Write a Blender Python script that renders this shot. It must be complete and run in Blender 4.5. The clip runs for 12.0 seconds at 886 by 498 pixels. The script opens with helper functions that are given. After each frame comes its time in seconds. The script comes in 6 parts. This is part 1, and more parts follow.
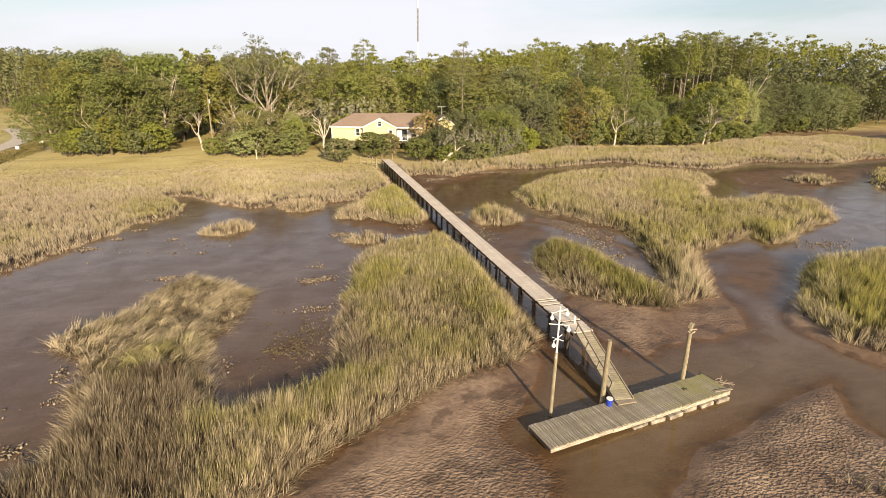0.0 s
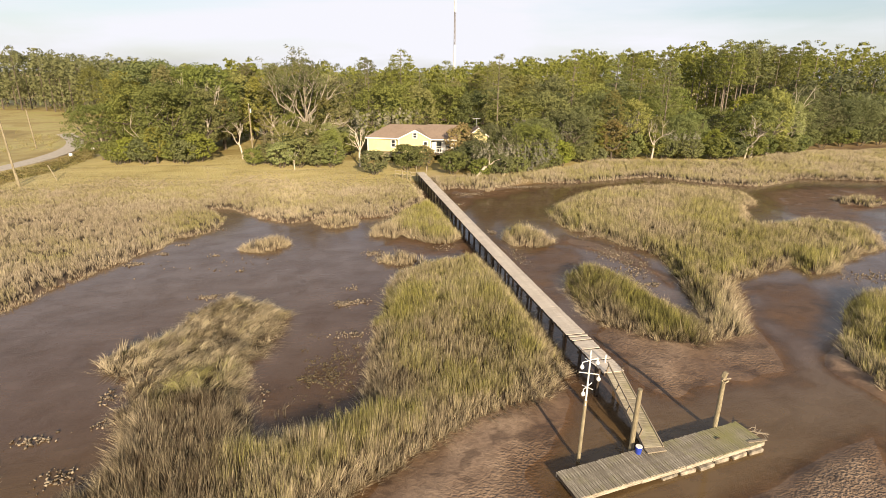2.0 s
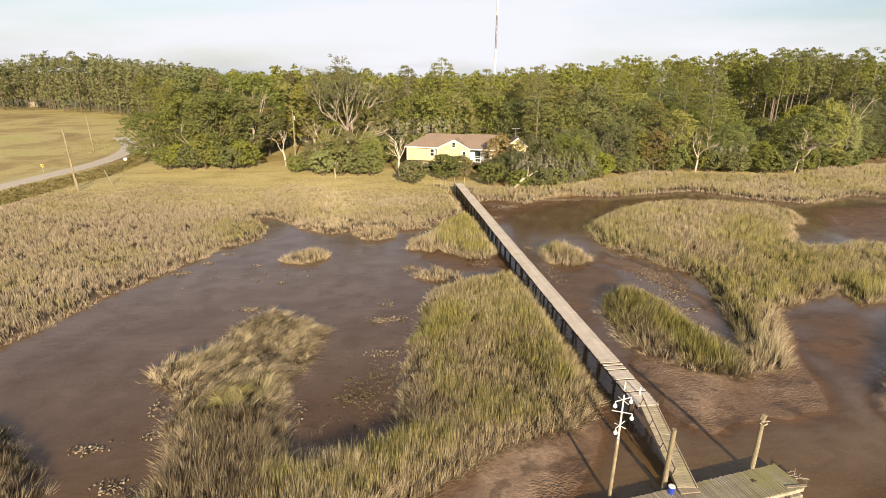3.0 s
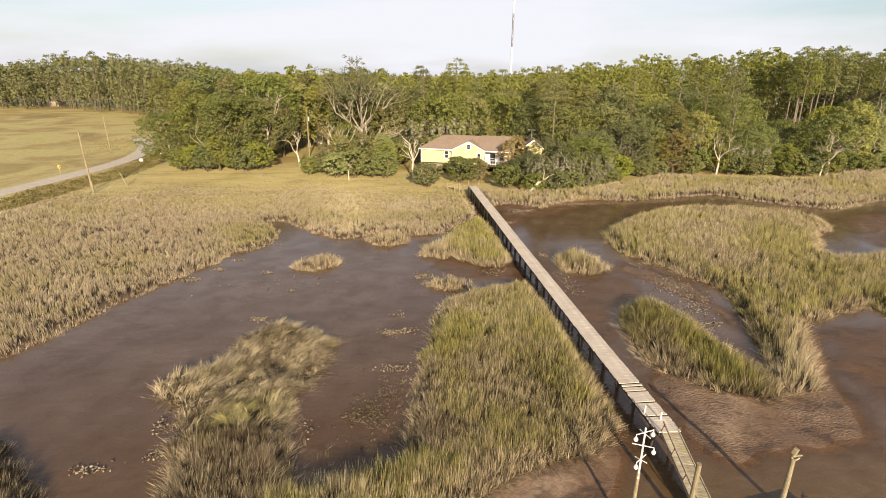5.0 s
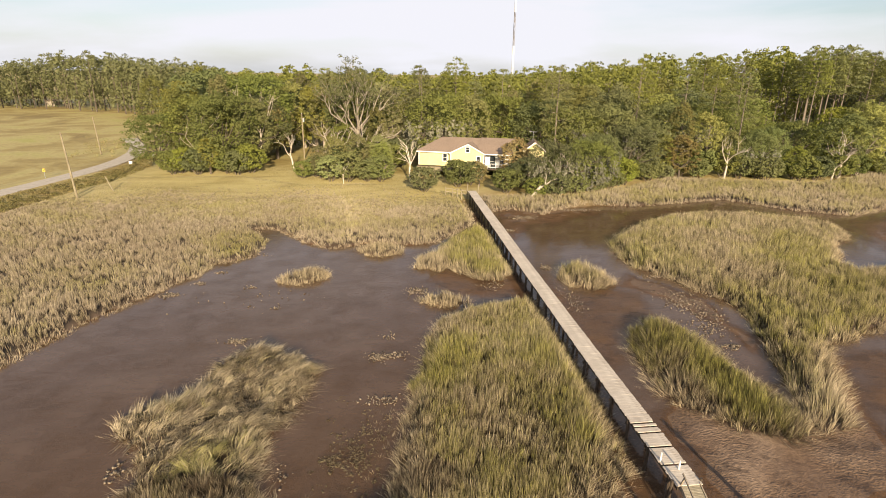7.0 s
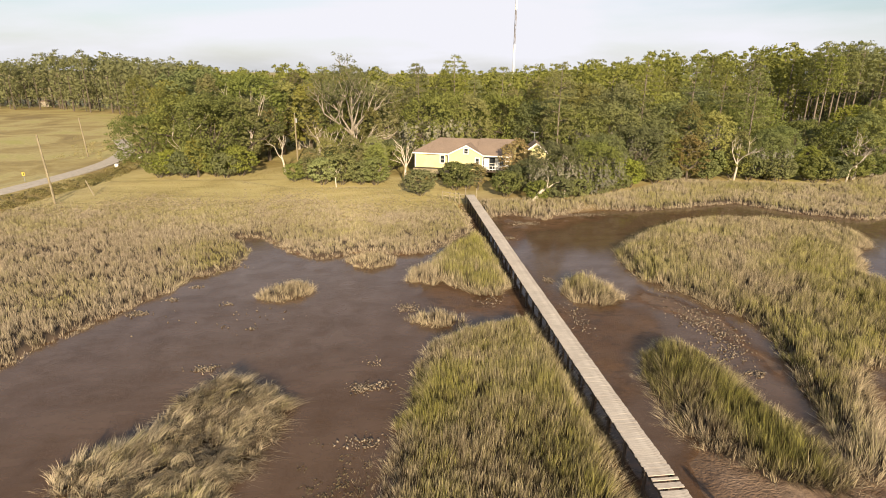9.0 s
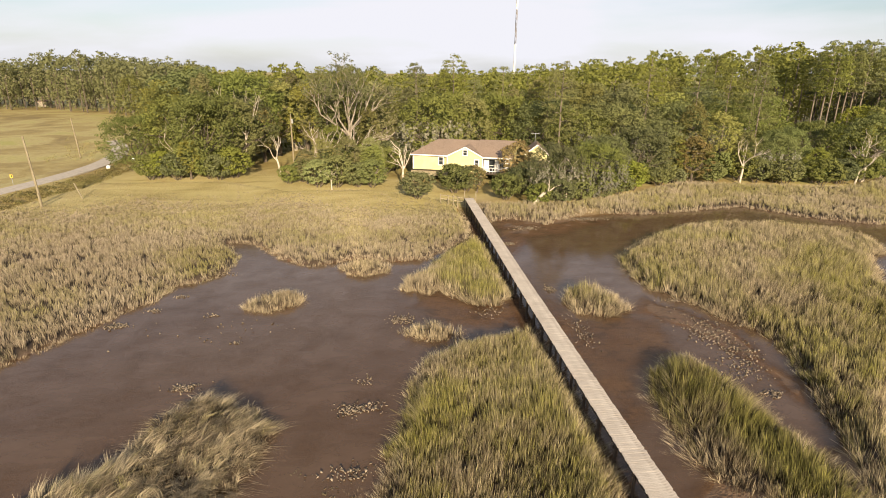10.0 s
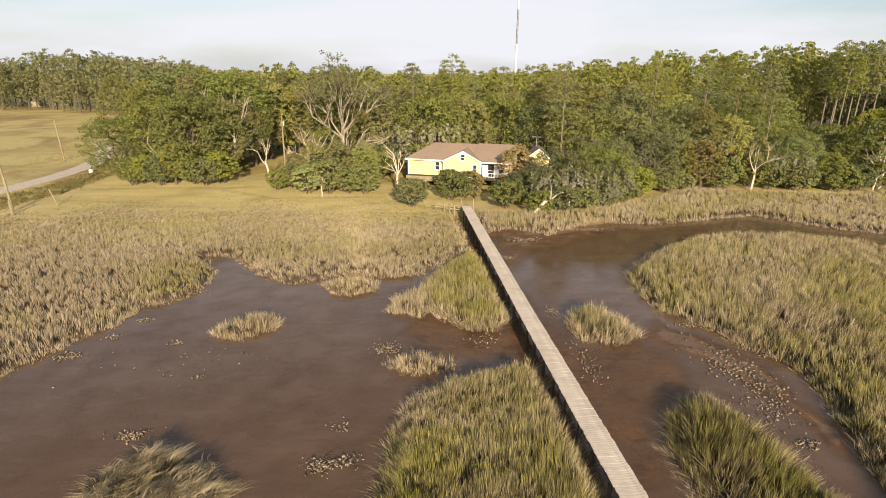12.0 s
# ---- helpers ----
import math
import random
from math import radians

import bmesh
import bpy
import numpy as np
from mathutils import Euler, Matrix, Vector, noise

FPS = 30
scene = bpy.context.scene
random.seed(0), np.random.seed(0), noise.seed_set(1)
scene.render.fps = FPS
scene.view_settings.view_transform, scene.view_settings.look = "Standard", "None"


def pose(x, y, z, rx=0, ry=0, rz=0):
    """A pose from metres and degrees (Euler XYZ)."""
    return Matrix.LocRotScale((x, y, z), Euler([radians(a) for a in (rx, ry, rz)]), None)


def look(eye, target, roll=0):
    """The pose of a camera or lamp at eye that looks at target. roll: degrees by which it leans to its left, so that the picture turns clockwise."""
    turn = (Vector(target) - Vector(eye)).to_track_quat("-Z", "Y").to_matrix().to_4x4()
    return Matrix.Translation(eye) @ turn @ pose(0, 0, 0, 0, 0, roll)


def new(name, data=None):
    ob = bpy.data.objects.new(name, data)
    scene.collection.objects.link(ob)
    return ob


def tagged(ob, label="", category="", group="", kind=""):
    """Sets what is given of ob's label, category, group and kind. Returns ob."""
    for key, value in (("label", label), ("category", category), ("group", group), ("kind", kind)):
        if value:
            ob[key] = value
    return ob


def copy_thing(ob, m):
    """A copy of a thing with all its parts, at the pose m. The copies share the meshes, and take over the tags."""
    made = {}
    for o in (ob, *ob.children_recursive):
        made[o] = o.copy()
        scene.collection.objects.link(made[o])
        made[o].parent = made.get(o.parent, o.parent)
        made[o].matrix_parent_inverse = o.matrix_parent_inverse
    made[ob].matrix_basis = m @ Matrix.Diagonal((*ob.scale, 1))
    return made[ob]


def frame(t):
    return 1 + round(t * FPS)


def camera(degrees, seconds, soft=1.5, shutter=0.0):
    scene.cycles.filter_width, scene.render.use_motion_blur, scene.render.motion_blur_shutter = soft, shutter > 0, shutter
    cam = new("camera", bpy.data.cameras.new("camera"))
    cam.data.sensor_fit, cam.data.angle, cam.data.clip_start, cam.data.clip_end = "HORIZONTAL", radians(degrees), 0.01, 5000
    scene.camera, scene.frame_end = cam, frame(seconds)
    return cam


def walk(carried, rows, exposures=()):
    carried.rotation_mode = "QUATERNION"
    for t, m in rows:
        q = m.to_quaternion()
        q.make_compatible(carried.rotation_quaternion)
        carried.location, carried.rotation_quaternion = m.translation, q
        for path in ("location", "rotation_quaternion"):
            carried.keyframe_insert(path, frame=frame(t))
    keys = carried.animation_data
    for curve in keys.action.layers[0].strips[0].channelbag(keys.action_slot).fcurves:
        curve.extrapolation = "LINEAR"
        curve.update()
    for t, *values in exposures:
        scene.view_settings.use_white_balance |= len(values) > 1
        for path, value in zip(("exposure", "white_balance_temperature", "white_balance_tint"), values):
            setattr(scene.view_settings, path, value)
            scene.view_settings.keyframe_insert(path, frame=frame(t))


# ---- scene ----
cam = camera(78.7, 12.0, soft=0.7)
PATH = [
    (0, (-13.963, -22.94, 14.163), (-13.446, -21.111, 13.543), 0.5),
    (0.5, (-13.964, -22.833, 14.464), (-13.446, -21.004, 13.842), 0.6),
    (1, (-13.962, -22.787, 14.836), (-13.459, -20.952, 14.218), 0.7),
    (1.5, (-13.966, -22.766, 15.364), (-13.504, -20.92, 14.747), 0.7),
    (2, (-13.959, -22.734, 16.018), (-13.556, -20.875, 15.401), 0.7),
    (2.5, (-13.982, -22.714, 16.737), (-13.653, -20.84, 16.12), 0.8),
    (3, (-13.989, -22.722, 17.428), (-13.717, -20.838, 16.815), 0.9),
    (3.5, (-14.019, -22.749, 17.759), (-13.765, -20.863, 17.143), 0.9),
    (5.5, (-13.53, -20.524, 17.962), (-13.316, -18.635, 17.34), 0.8),
    (6, (-13.372, -19.614, 18.012), (-13.155, -17.726, 17.388), 0.8),
    (6.5, (-13.055, -18.817, 18.098), (-12.84, -16.929, 17.473), 0.8),
    (7, (-12.755, -18.015, 18.106), (-12.542, -16.126, 17.482), 0.8),
    (9, (-11.645, -14.064, 17.95), (-11.438, -12.176, 17.323), 0.6),
    (9.5, (-11.367, -12.997, 17.901), (-11.16, -11.108, 17.275), 0.6),
    (10, (-11.043, -11.846, 17.904), (-10.839, -9.958, 17.277), 0.6),
    (10.5, (-10.776, -10.72, 17.902), (-10.572, -8.831, 17.275), 0.6),
    (11, (-10.407, -9.567, 17.96), (-10.205, -7.68, 17.331), 0.6),
    (11.5, (-10.073, -8.485, 17.976), (-9.873, -6.598, 17.345), 0.6),
    (12, (-9.865, -7.553, 17.934), (-9.665, -5.665, 17.308), 0.7),
]
walk(cam, [(t, look(eye, target, roll)) for t, eye, target, roll in PATH], exposures=[(0.0, 1.02), (12.0, 0.95)])

# ---- light ----
SUN_ELEVATION, SUN_AZIMUTH = 18.5, 176.6  # degrees; azimuth clockwise from +y, where the sun stands

world = bpy.data.worlds.new("sky")
scene.world = world
world.use_nodes = True
wn, wl = world.node_tree.nodes, world.node_tree.links
wn.clear()
w_out = wn.new("ShaderNodeOutputWorld")
w_bg = wn.new("ShaderNodeBackground")
w_sky = wn.new("ShaderNodeTexSky")
w_sky.sky_type = "NISHITA"
w_sky.sun_disc = False
w_sky.sun_elevation = radians(SUN_ELEVATION)
w_sky.sun_rotation = radians(SUN_AZIMUTH)
w_sky.air_density, w_sky.dust_density, w_sky.ozone_density = 1.0, 1.4, 1.6
w_tc = wn.new("ShaderNodeTexCoord")
w_map = wn.new("ShaderNodeMapping")
w_map.inputs["Scale"].default_value = (1.2, 0.7, 5.5)
w_noise = wn.new("ShaderNodeTexNoise")
w_noise.inputs["Scale"].default_value = 1.6
w_noise.inputs["Detail"].default_value = 7.0
w_noise.inputs["Roughness"].default_value = 0.5
w_noise.inputs["Distortion"].default_value = 0.35
w_ramp = wn.new("ShaderNodeValToRGB")
w_ramp.color_ramp.elements[0].position = 0.34
w_ramp.color_ramp.elements[0].color = (0.3, 0.3, 0.3, 1)
w_ramp.color_ramp.elements[1].position = 0.60
w_ramp.color_ramp.elements[1].color = (1, 1, 1, 1)
w_mix = wn.new("ShaderNodeMix")
w_mix.data_type = "RGBA"
w_mix.inputs["B"].default_value = (6.5, 6.48, 6.95, 1)  # thin bright cloud
wl.new(w_tc.outputs["Generated"], w_map.inputs["Vector"])
wl.new(w_map.outputs["Vector"], w_noise.inputs["Vector"])
wl.new(w_noise.outputs["Fac"], w_ramp.inputs["Fac"])
w_sep = wn.new("ShaderNodeSeparateXYZ")  # the haze thins out towards the zenith
w_thin = wn.new("ShaderNodeMapRange")
w_thin.inputs["From Min"].default_value, w_thin.inputs["From Max"].default_value = 0.28, 0.85
w_thin.inputs["To Min"].default_value, w_thin.inputs["To Max"].default_value = 1.0, 0.2
w_mul = wn.new("ShaderNodeMath")
w_mul.operation = "MULTIPLY"
wl.new(w_tc.outputs["Generated"], w_sep.inputs["Vector"])
wl.new(w_sep.outputs["Z"], w_thin.inputs["Value"])
wl.new(w_ramp.outputs["Color"], w_mul.inputs[0])
wl.new(w_thin.outputs["Result"], w_mul.inputs[1])
wl.new(w_mul.outputs["Value"], w_mix.inputs["Factor"])
wl.new(w_sky.outputs["Color"], w_mix.inputs["A"])
wl.new(w_mix.outputs["Result"], w_bg.inputs["Color"])
w_bg.inputs["Strength"].default_value = 0.071
wl.new(w_bg.outputs["Background"], w_out.inputs["Surface"])

sun_data = bpy.data.lights.new("sun", "SUN")
sun_data.energy, sun_data.angle, sun_data.color = 5.0, radians(0.6), (1.0, 0.82, 0.57)
sun = new("sun", sun_data)
_a, _e = radians(SUN_AZIMUTH), radians(SUN_ELEVATION)
sun.matrix_world = look((math.sin(_a) * math.cos(_e) * 60, math.cos(_a) * math.cos(_e) * 60, math.sin(_e) * 60), (0, 0, 0))


# ---- materials ----
class Mat:
    """A node material with a few short ways to wire it."""

    def __init__(self, name, rough=0.8, metal=0.0, spec=0.3):
        self.m = bpy.data.materials.new(name)
        self.m.use_nodes = True
        self.n, self.l = self.m.node_tree.nodes, self.m.node_tree.links
        self.b = self.n["Principled BSDF"]
        self.b.inputs["Roughness"].default_value = rough
        self.b.inputs["Metallic"].default_value = metal
        self.b.inputs["Specular IOR Level"].default_value = spec
        self.tc = self.n.new("ShaderNodeTexCoord")

    def coords(self, scale=(1, 1, 1), world_space=False):
        mp = self.n.new("ShaderNodeMapping")
        mp.inputs["Scale"].default_value = scale
        if world_space:
            g = self.n.new("ShaderNodeNewGeometry")
            self.l.new(g.outputs["Position"], mp.inputs["Vector"])
        else:
            self.l.new(self.tc.outputs["Object"], mp.inputs["Vector"])
        return mp.outputs["Vector"]

    def noise(self, scale, detail=4, rough=0.55, vec=None, distort=0.0):
        t = self.n.new("ShaderNodeTexNoise")
        t.inputs["Scale"].default_value = scale
        t.inputs["Detail"].default_value = detail
        t.inputs["Roughness"].default_value = rough
        t.inputs["Distortion"].default_value = distort
        self.l.new(vec if vec is not None else self.coords(), t.inputs["Vector"])
        return t.outputs["Fac"]

    def ramp(self, fac, *stops):
        r = self.n.new("ShaderNodeValToRGB")
        e = r.color_ramp.elements
        while len(e) < len(stops):
            e.new(0.5)
        for el, (p, c) in zip(e, stops):
            el.position = p
            el.color = (*c, 1) if not isinstance(c, (int, float)) else (c, c, c, 1)
        self.l.new(fac, r.inputs["Fac"])
        return r.outputs["Color"]

    def mix(self, fac, a, b, blend="MIX"):
        x = self.n.new("ShaderNodeMix")
        x.data_type, x.blend_type = "RGBA", blend
        for v, s in ((fac, "Factor"), (a, "A"), (b, "B")):
            if isinstance(v, (int, float)):
                x.inputs[s].default_value = v
            elif isinstance(v, tuple):
                x.inputs[s].default_value = (*v, 1)
            else:
                self.l.new(v, x.inputs[s])
        return x.outputs["Result"]

    def math(self, op, a, b=0.0):
        x = self.n.new("ShaderNodeMath")
        x.operation = op
        for v, i in ((a, 0), (b, 1)):
            if isinstance(v, (int, float)):
                x.inputs[i].default_value = v
            else:
                self.l.new(v, x.inputs[i])
        return x.outputs[0]

    def attr(self, name):
        a = self.n.new("ShaderNodeAttribute")
        a.attribute_name = name
        return a.outputs["Fac"]

    def island(self):
        return self.n.new("ShaderNodeNewGeometry").outputs["Random Per Island"]

    def each(self):
        return self.n.new("ShaderNodeObjectInfo").outputs["Random"]

    def color(self, c):
        if isinstance(c, tuple):
            self.b.inputs["Base Color"].default_value = (*c, 1)
        else:
            self.l.new(c, self.b.inputs["Base Color"])

    def rough(self, r):
        self.l.new(r, self.b.inputs["Roughness"])

    def bump(self, h, strength=0.4, dist=0.02):
        x = self.n.new("ShaderNodeBump")
        x.inputs["Strength"].default_value = strength
        x.inputs["Distance"].default_value = dist
        self.l.new(h, x.inputs["Height"])
        self.l.new(x.outputs["Normal"], self.b.inputs["Normal"])

    def glow_through(self, c, amount):
        """Light that passes through thin leaves."""
        t = self.n.new("ShaderNodeBsdfTranslucent")
        if isinstance(c, tuple):
            t.inputs["Color"].default_value = (*c, 1)
        else:
            self.l.new(c, t.inputs["Color"])
        x = self.n.new("ShaderNodeMixShader")
        x.inputs["Fac"].default_value = amount
        out = self.n["Material Output"]
        self.l.new(self.b.outputs["BSDF"], x.inputs[1])
        self.l.new(t.outputs["BSDF"], x.inputs[2])
        self.l.new(x.outputs["Shader"], out.inputs["Surface"])


def weathered_wood(name, dark, mid, light, along=0, scale=1.0, moss=None, odd=0.55):
    """Grey sun-bleached boards; along: the axis of the grain."""
    m = Mat(name, 0.85, spec=0.2)
    st = [14.0 * scale] * 3
    st[along] = 1.2 * scale
    grain = m.noise(3.0, 6, 0.6, m.coords(tuple(st)))
    c = m.ramp(grain, (0.3, dark), (0.5, mid), (0.72, light))
    c = m.mix(m.ramp(m.each(), (0.0, 0.0), (1.0, odd)), c, m.mix(0.6, c, dark))
    big = m.noise(0.9, 4, 0.6, m.coords((1, 1, 1), True))
    c = m.mix(m.ramp(big, (0.42, 0.0), (0.7, 0.45)), c, dark)
    if moss:
        g = m.noise(0.8, 4, 0.65, m.coords((1, 1, 1), True))
        east = m.n.new("ShaderNodeSeparateXYZ")
        m.l.new(m.coords((1, 1, 1), True), east.inputs[0])
        g = m.math("ADD", g, m.ramp(m.math("MULTIPLY", east.outputs[0], 0.2), (0.1, 0.0), (0.7, 0.22)))
        c = m.mix(m.ramp(g, (0.5, 0.0), (0.8, 0.8)), c, moss)
    m.color(c)
    m.bump(grain, 0.5, 0.006)
    return m.m


M_DECK = weathered_wood("deck_wood", (0.3, 0.248, 0.2), (0.54, 0.47, 0.39), (0.74, 0.665, 0.575), 0, odd=0.2)
M_FLOAT = weathered_wood("float_wood", (0.12, 0.097, 0.07), (0.31, 0.268, 0.205), (0.56, 0.5, 0.41), 1, 1.0, (0.24, 0.225, 0.085), odd=0.9)
M_RAMP = weathered_wood("gangway_wood", (0.12, 0.1, 0.068), (0.33, 0.285, 0.205), (0.52, 0.46, 0.36), 0, 1.0, (0.27, 0.25, 0.11), odd=0.8)
M_BLEACH = weathered_wood("bleached_beam", (0.12, 0.095, 0.07), (0.43, 0.37, 0.29), (0.72, 0.66, 0.56), 0, 0.8)
M_PILE = weathered_wood("pile_wood", (0.03, 0.022, 0.016), (0.075, 0.055, 0.04), (0.15, 0.12, 0.09), 2)
M_POST = weathered_wood("post_wood", (0.13, 0.105, 0.07), (0.28, 0.235, 0.15), (0.44, 0.38, 0.27), 2, 0.8)
M_RAIL = weathered_wood("rail_wood", (0.15, 0.12, 0.085), (0.32, 0.26, 0.19), (0.46, 0.4, 0.32), 1)


def plain(name, c, rough=0.6, spec=0.4, metal=0.0, vary=0.12, scale=6.0):
    m = Mat(name, rough, metal, spec)
    n = m.noise(scale, 5, 0.6)
    lo = tuple(v * (1 - 2 * vary) for v in c)
    hi = tuple(min(0.95, v * (1 + vary)) for v in c)
    m.color(m.ramp(n, (0.3, lo), (0.7, hi)))
    m.bump(n, 0.15, 0.005)
    return m.m


M_WHITE = plain("white_paint", (0.75, 0.73, 0.69), 0.5)
M_BLUE = plain("blue_plastic", (0.03, 0.06, 0.4), 0.35)
M_FOAM = plain("foam_billet", (0.3, 0.255, 0.2), 0.8, vary=0.4, scale=3.0)
M_DARK = plain("dark_opening", (0.02, 0.018, 0.016), 0.4)
M_ROPE = plain("rope", (0.3, 0.25, 0.17), 0.9)
M_ASPHALT = plain("worn_asphalt", (0.46, 0.4, 0.33), 0.9, vary=0.1, scale=1.5)
M_SIGN = plain("sign_yellow", (0.5, 0.36, 0.06), 0.5)
M_GALV = plain("galvanised_steel", (0.45, 0.46, 0.47), 0.4, metal=0.7)
M_RED = plain("mast_grey", (0.13, 0.115, 0.11), 0.5)

# glass of the windows
_g = Mat("window_glass", 0.08, spec=0.6)
_g.color((0.03, 0.035, 0.04))
M_GLASS = _g.m

# yellow lap siding
_g = Mat("yellow_siding", 0.7)
_n = _g.noise(0.8, 4, 0.6)
_wv = _g.n.new("ShaderNodeTexWave")
_wv.wave_type, _wv.bands_direction, _wv.wave_profile = "BANDS", "Z", "SAW"
_wv.inputs["Scale"].default_value = 1.75
_g.l.new(_g.coords(), _wv.inputs["Vector"])
_g.color(_g.ramp(_n, (0.3, (0.58, 0.51, 0.25)), (0.7, (0.66, 0.59, 0.31))))
_g.bump(_wv.outputs["Fac"], 0.6, 0.02)
M_YELLOW = _g.m

# brown roof shingles
_g = Mat("roof_shingles", 0.9, spec=0.2)
_br = _g.n.new("ShaderNodeTexBrick")
_br.inputs["Scale"].default_value = 3.0
_br.inputs["Color1"].default_value = (0.28, 0.212, 0.165, 1)
_br.inputs["Color2"].default_value = (0.225, 0.168, 0.13, 1)
_br.inputs["Mortar"].default_value = (0.12, 0.08, 0.055, 1)
_br.inputs["Mortar Size"].default_value = 0.012
_g.l.new(_g.coords(), _br.inputs["Vector"])
_c = _g.mix(_g.ramp(_g.noise(0.35, 5, 0.65), (0.4, 0.0), (0.7, 0.5)), _br.outputs["Color"], (0.3, 0.22, 0.165))
_g.color(_c)
_g.bump(_br.outputs["Fac"], 0.4, 0.01)
M_ROOF = _g.m

# bark and dead wood
def bark(name, dark, light, scale=5.0):
    m = Mat(name, 0.9, spec=0.2)
    n = m.noise(scale, 6, 0.65, m.coords((1, 1, 0.3)))
    m.color(m.ramp(n, (0.32, dark), (0.68, light)))
    m.bump(n, 0.6, 0.03)
    return m.m


M_OAKBARK = bark("oak_bark", (0.05, 0.038, 0.028), (0.16, 0.13, 0.1))
M_PINEBARK = bark("pine_bark", (0.09, 0.07, 0.055), (0.26, 0.215, 0.17))
M_PALEBARK = bark("pale_bark", (0.16, 0.13, 0.1), (0.4, 0.35, 0.28))
M_DEAD = bark("bleached_wood", (0.34, 0.28, 0.21), (0.62, 0.55, 0.46))


def foliage(name, a, b, c, through_amount=0.25):
    """Leaves: three tones, by leaf, by clump and by tree."""
    m = Mat(name, 0.7, spec=0.1)
    col = m.mix(m.math("ADD", m.math("MULTIPLY", m.island(), 0.6), 0.2), a, b)
    big = m.noise(0.45, 3, 0.6, m.coords((1, 1, 1), True))
    col = m.mix(m.ramp(big, (0.38, 0.0), (0.66, 0.85)), col, c)
    hue = m.n.new("ShaderNodeHueSaturation")
    m.l.new(m.math("ADD", m.math("MULTIPLY", m.each(), 0.028), 0.477), hue.inputs["Hue"])
    other = m.math("FRACT", m.math("MULTIPLY", m.each(), 7.13))
    m.l.new(m.math("ADD", m.math("MULTIPLY", other, 0.6), 0.82), hue.inputs["Value"])
    m.l.new(m.math("ADD", m.math("MULTIPLY", m.math("FRACT", m.math("MULTIPLY", m.each(), 3.7)), 0.35), 0.78), hue.inputs["Saturation"])
    m.l.new(col, hue.inputs["Color"])
    m.color(hue.outputs["Color"])
    m.glow_through(hue.outputs["Color"], through_amount)
    return m.m


M_OAKLEAF = foliage("oak_leaves", (0.115, 0.134, 0.044), (0.174, 0.194, 0.066), (0.128, 0.141, 0.052), 0.3)
M_PINELEAF = foliage("pine_needles", (0.134, 0.147, 0.045), (0.196, 0.207, 0.063), (0.151, 0.16, 0.049), 0.3)
M_LIGHTLEAF = foliage("yellow_green_leaves", (0.176, 0.187, 0.05), (0.275, 0.281, 0.077), (0.22, 0.22, 0.061), 0.32)
M_BRIGHTLEAF = foliage("bright_leaves", (0.155, 0.18, 0.045), (0.225, 0.246, 0.066), (0.188, 0.205, 0.055), 0.3)
M_FARLEAF = foliage("far_leaves", (0.103, 0.115, 0.048), (0.155, 0.162, 0.067), (0.122, 0.127, 0.057), 0.3)
M_OLIVELEAF = foliage("olive_leaves", (0.165, 0.166, 0.051), (0.237, 0.231, 0.077), (0.185, 0.174, 0.062), 0.32)
M_RUSTLEAF = foliage("autumn_leaves", (0.2, 0.155, 0.052), (0.3, 0.235, 0.082), (0.19, 0.178, 0.06))
M_MOSS = foliage("spanish_moss", (0.16, 0.16, 0.11), (0.27, 0.26, 0.19), (0.2, 0.19, 0.14))

M_ALGAE = foliage("drowned_weed", (0.075, 0.055, 0.034), (0.12, 0.092, 0.055), (0.1, 0.08, 0.045), 0.1)
M_WEEDS = foliage("weeds", (0.19, 0.155, 0.065), (0.31, 0.255, 0.11), (0.2, 0.19, 0.065), 0.25)


def grass_material(name, base, dry, dry_dark, green, dark):
    """Blade colour by how dry it is (dry), by its tuft (tone) and by its height (up). base darkens the feet: mud stain,
    plus the shade between blades put into the colour.
    """
    m = Mat(name, 0.6, spec=0.3)
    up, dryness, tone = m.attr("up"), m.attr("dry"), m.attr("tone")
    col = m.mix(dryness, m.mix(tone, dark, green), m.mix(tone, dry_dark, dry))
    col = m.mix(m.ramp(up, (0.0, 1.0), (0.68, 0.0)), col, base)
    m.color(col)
    m.glow_through(col, 0.15)
    return m.m


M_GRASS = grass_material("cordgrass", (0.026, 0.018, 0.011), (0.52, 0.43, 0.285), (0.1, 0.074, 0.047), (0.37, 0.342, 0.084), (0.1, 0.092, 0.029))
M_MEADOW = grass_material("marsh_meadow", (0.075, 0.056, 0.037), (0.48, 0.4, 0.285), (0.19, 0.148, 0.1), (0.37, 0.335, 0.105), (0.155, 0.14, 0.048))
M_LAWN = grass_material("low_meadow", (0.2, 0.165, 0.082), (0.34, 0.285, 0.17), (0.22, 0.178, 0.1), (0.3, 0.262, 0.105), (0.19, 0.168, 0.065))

# mud, marsh soil and field in one ground sheet
_g = Mat("mud_and_soil", 0.5, spec=0.25)
_p = _g.coords((1, 1, 1), True)
_n1 = _g.noise(0.35, 6, 0.6, _p)
_n2 = _g.noise(3.2, 6, 0.65, _p, 0.6)
_mud = _g.ramp(_n1, (0.3, (0.225, 0.147, 0.098)), (0.55, (0.315, 0.22, 0.148)), (0.75, (0.39, 0.28, 0.19)))
_mud = _g.mix(_g.ramp(_n2, (0.35, 0.55), (0.6, 0.0)), _mud, (0.11, 0.07, 0.045))
_n3 = _g.noise(0.75, 4, 0.55, _g.coords((0.8, 1.2, 1), True), 0.4)
_mud = _g.mix(_g.ramp(_n3, (0.53, 0.0), (0.62, 0.66)), _mud, (0.085, 0.054, 0.036))
_fall = _g.n.new("ShaderNodeMapping")
_fall.inputs["Rotation"].default_value = (0, 0, 0.75)
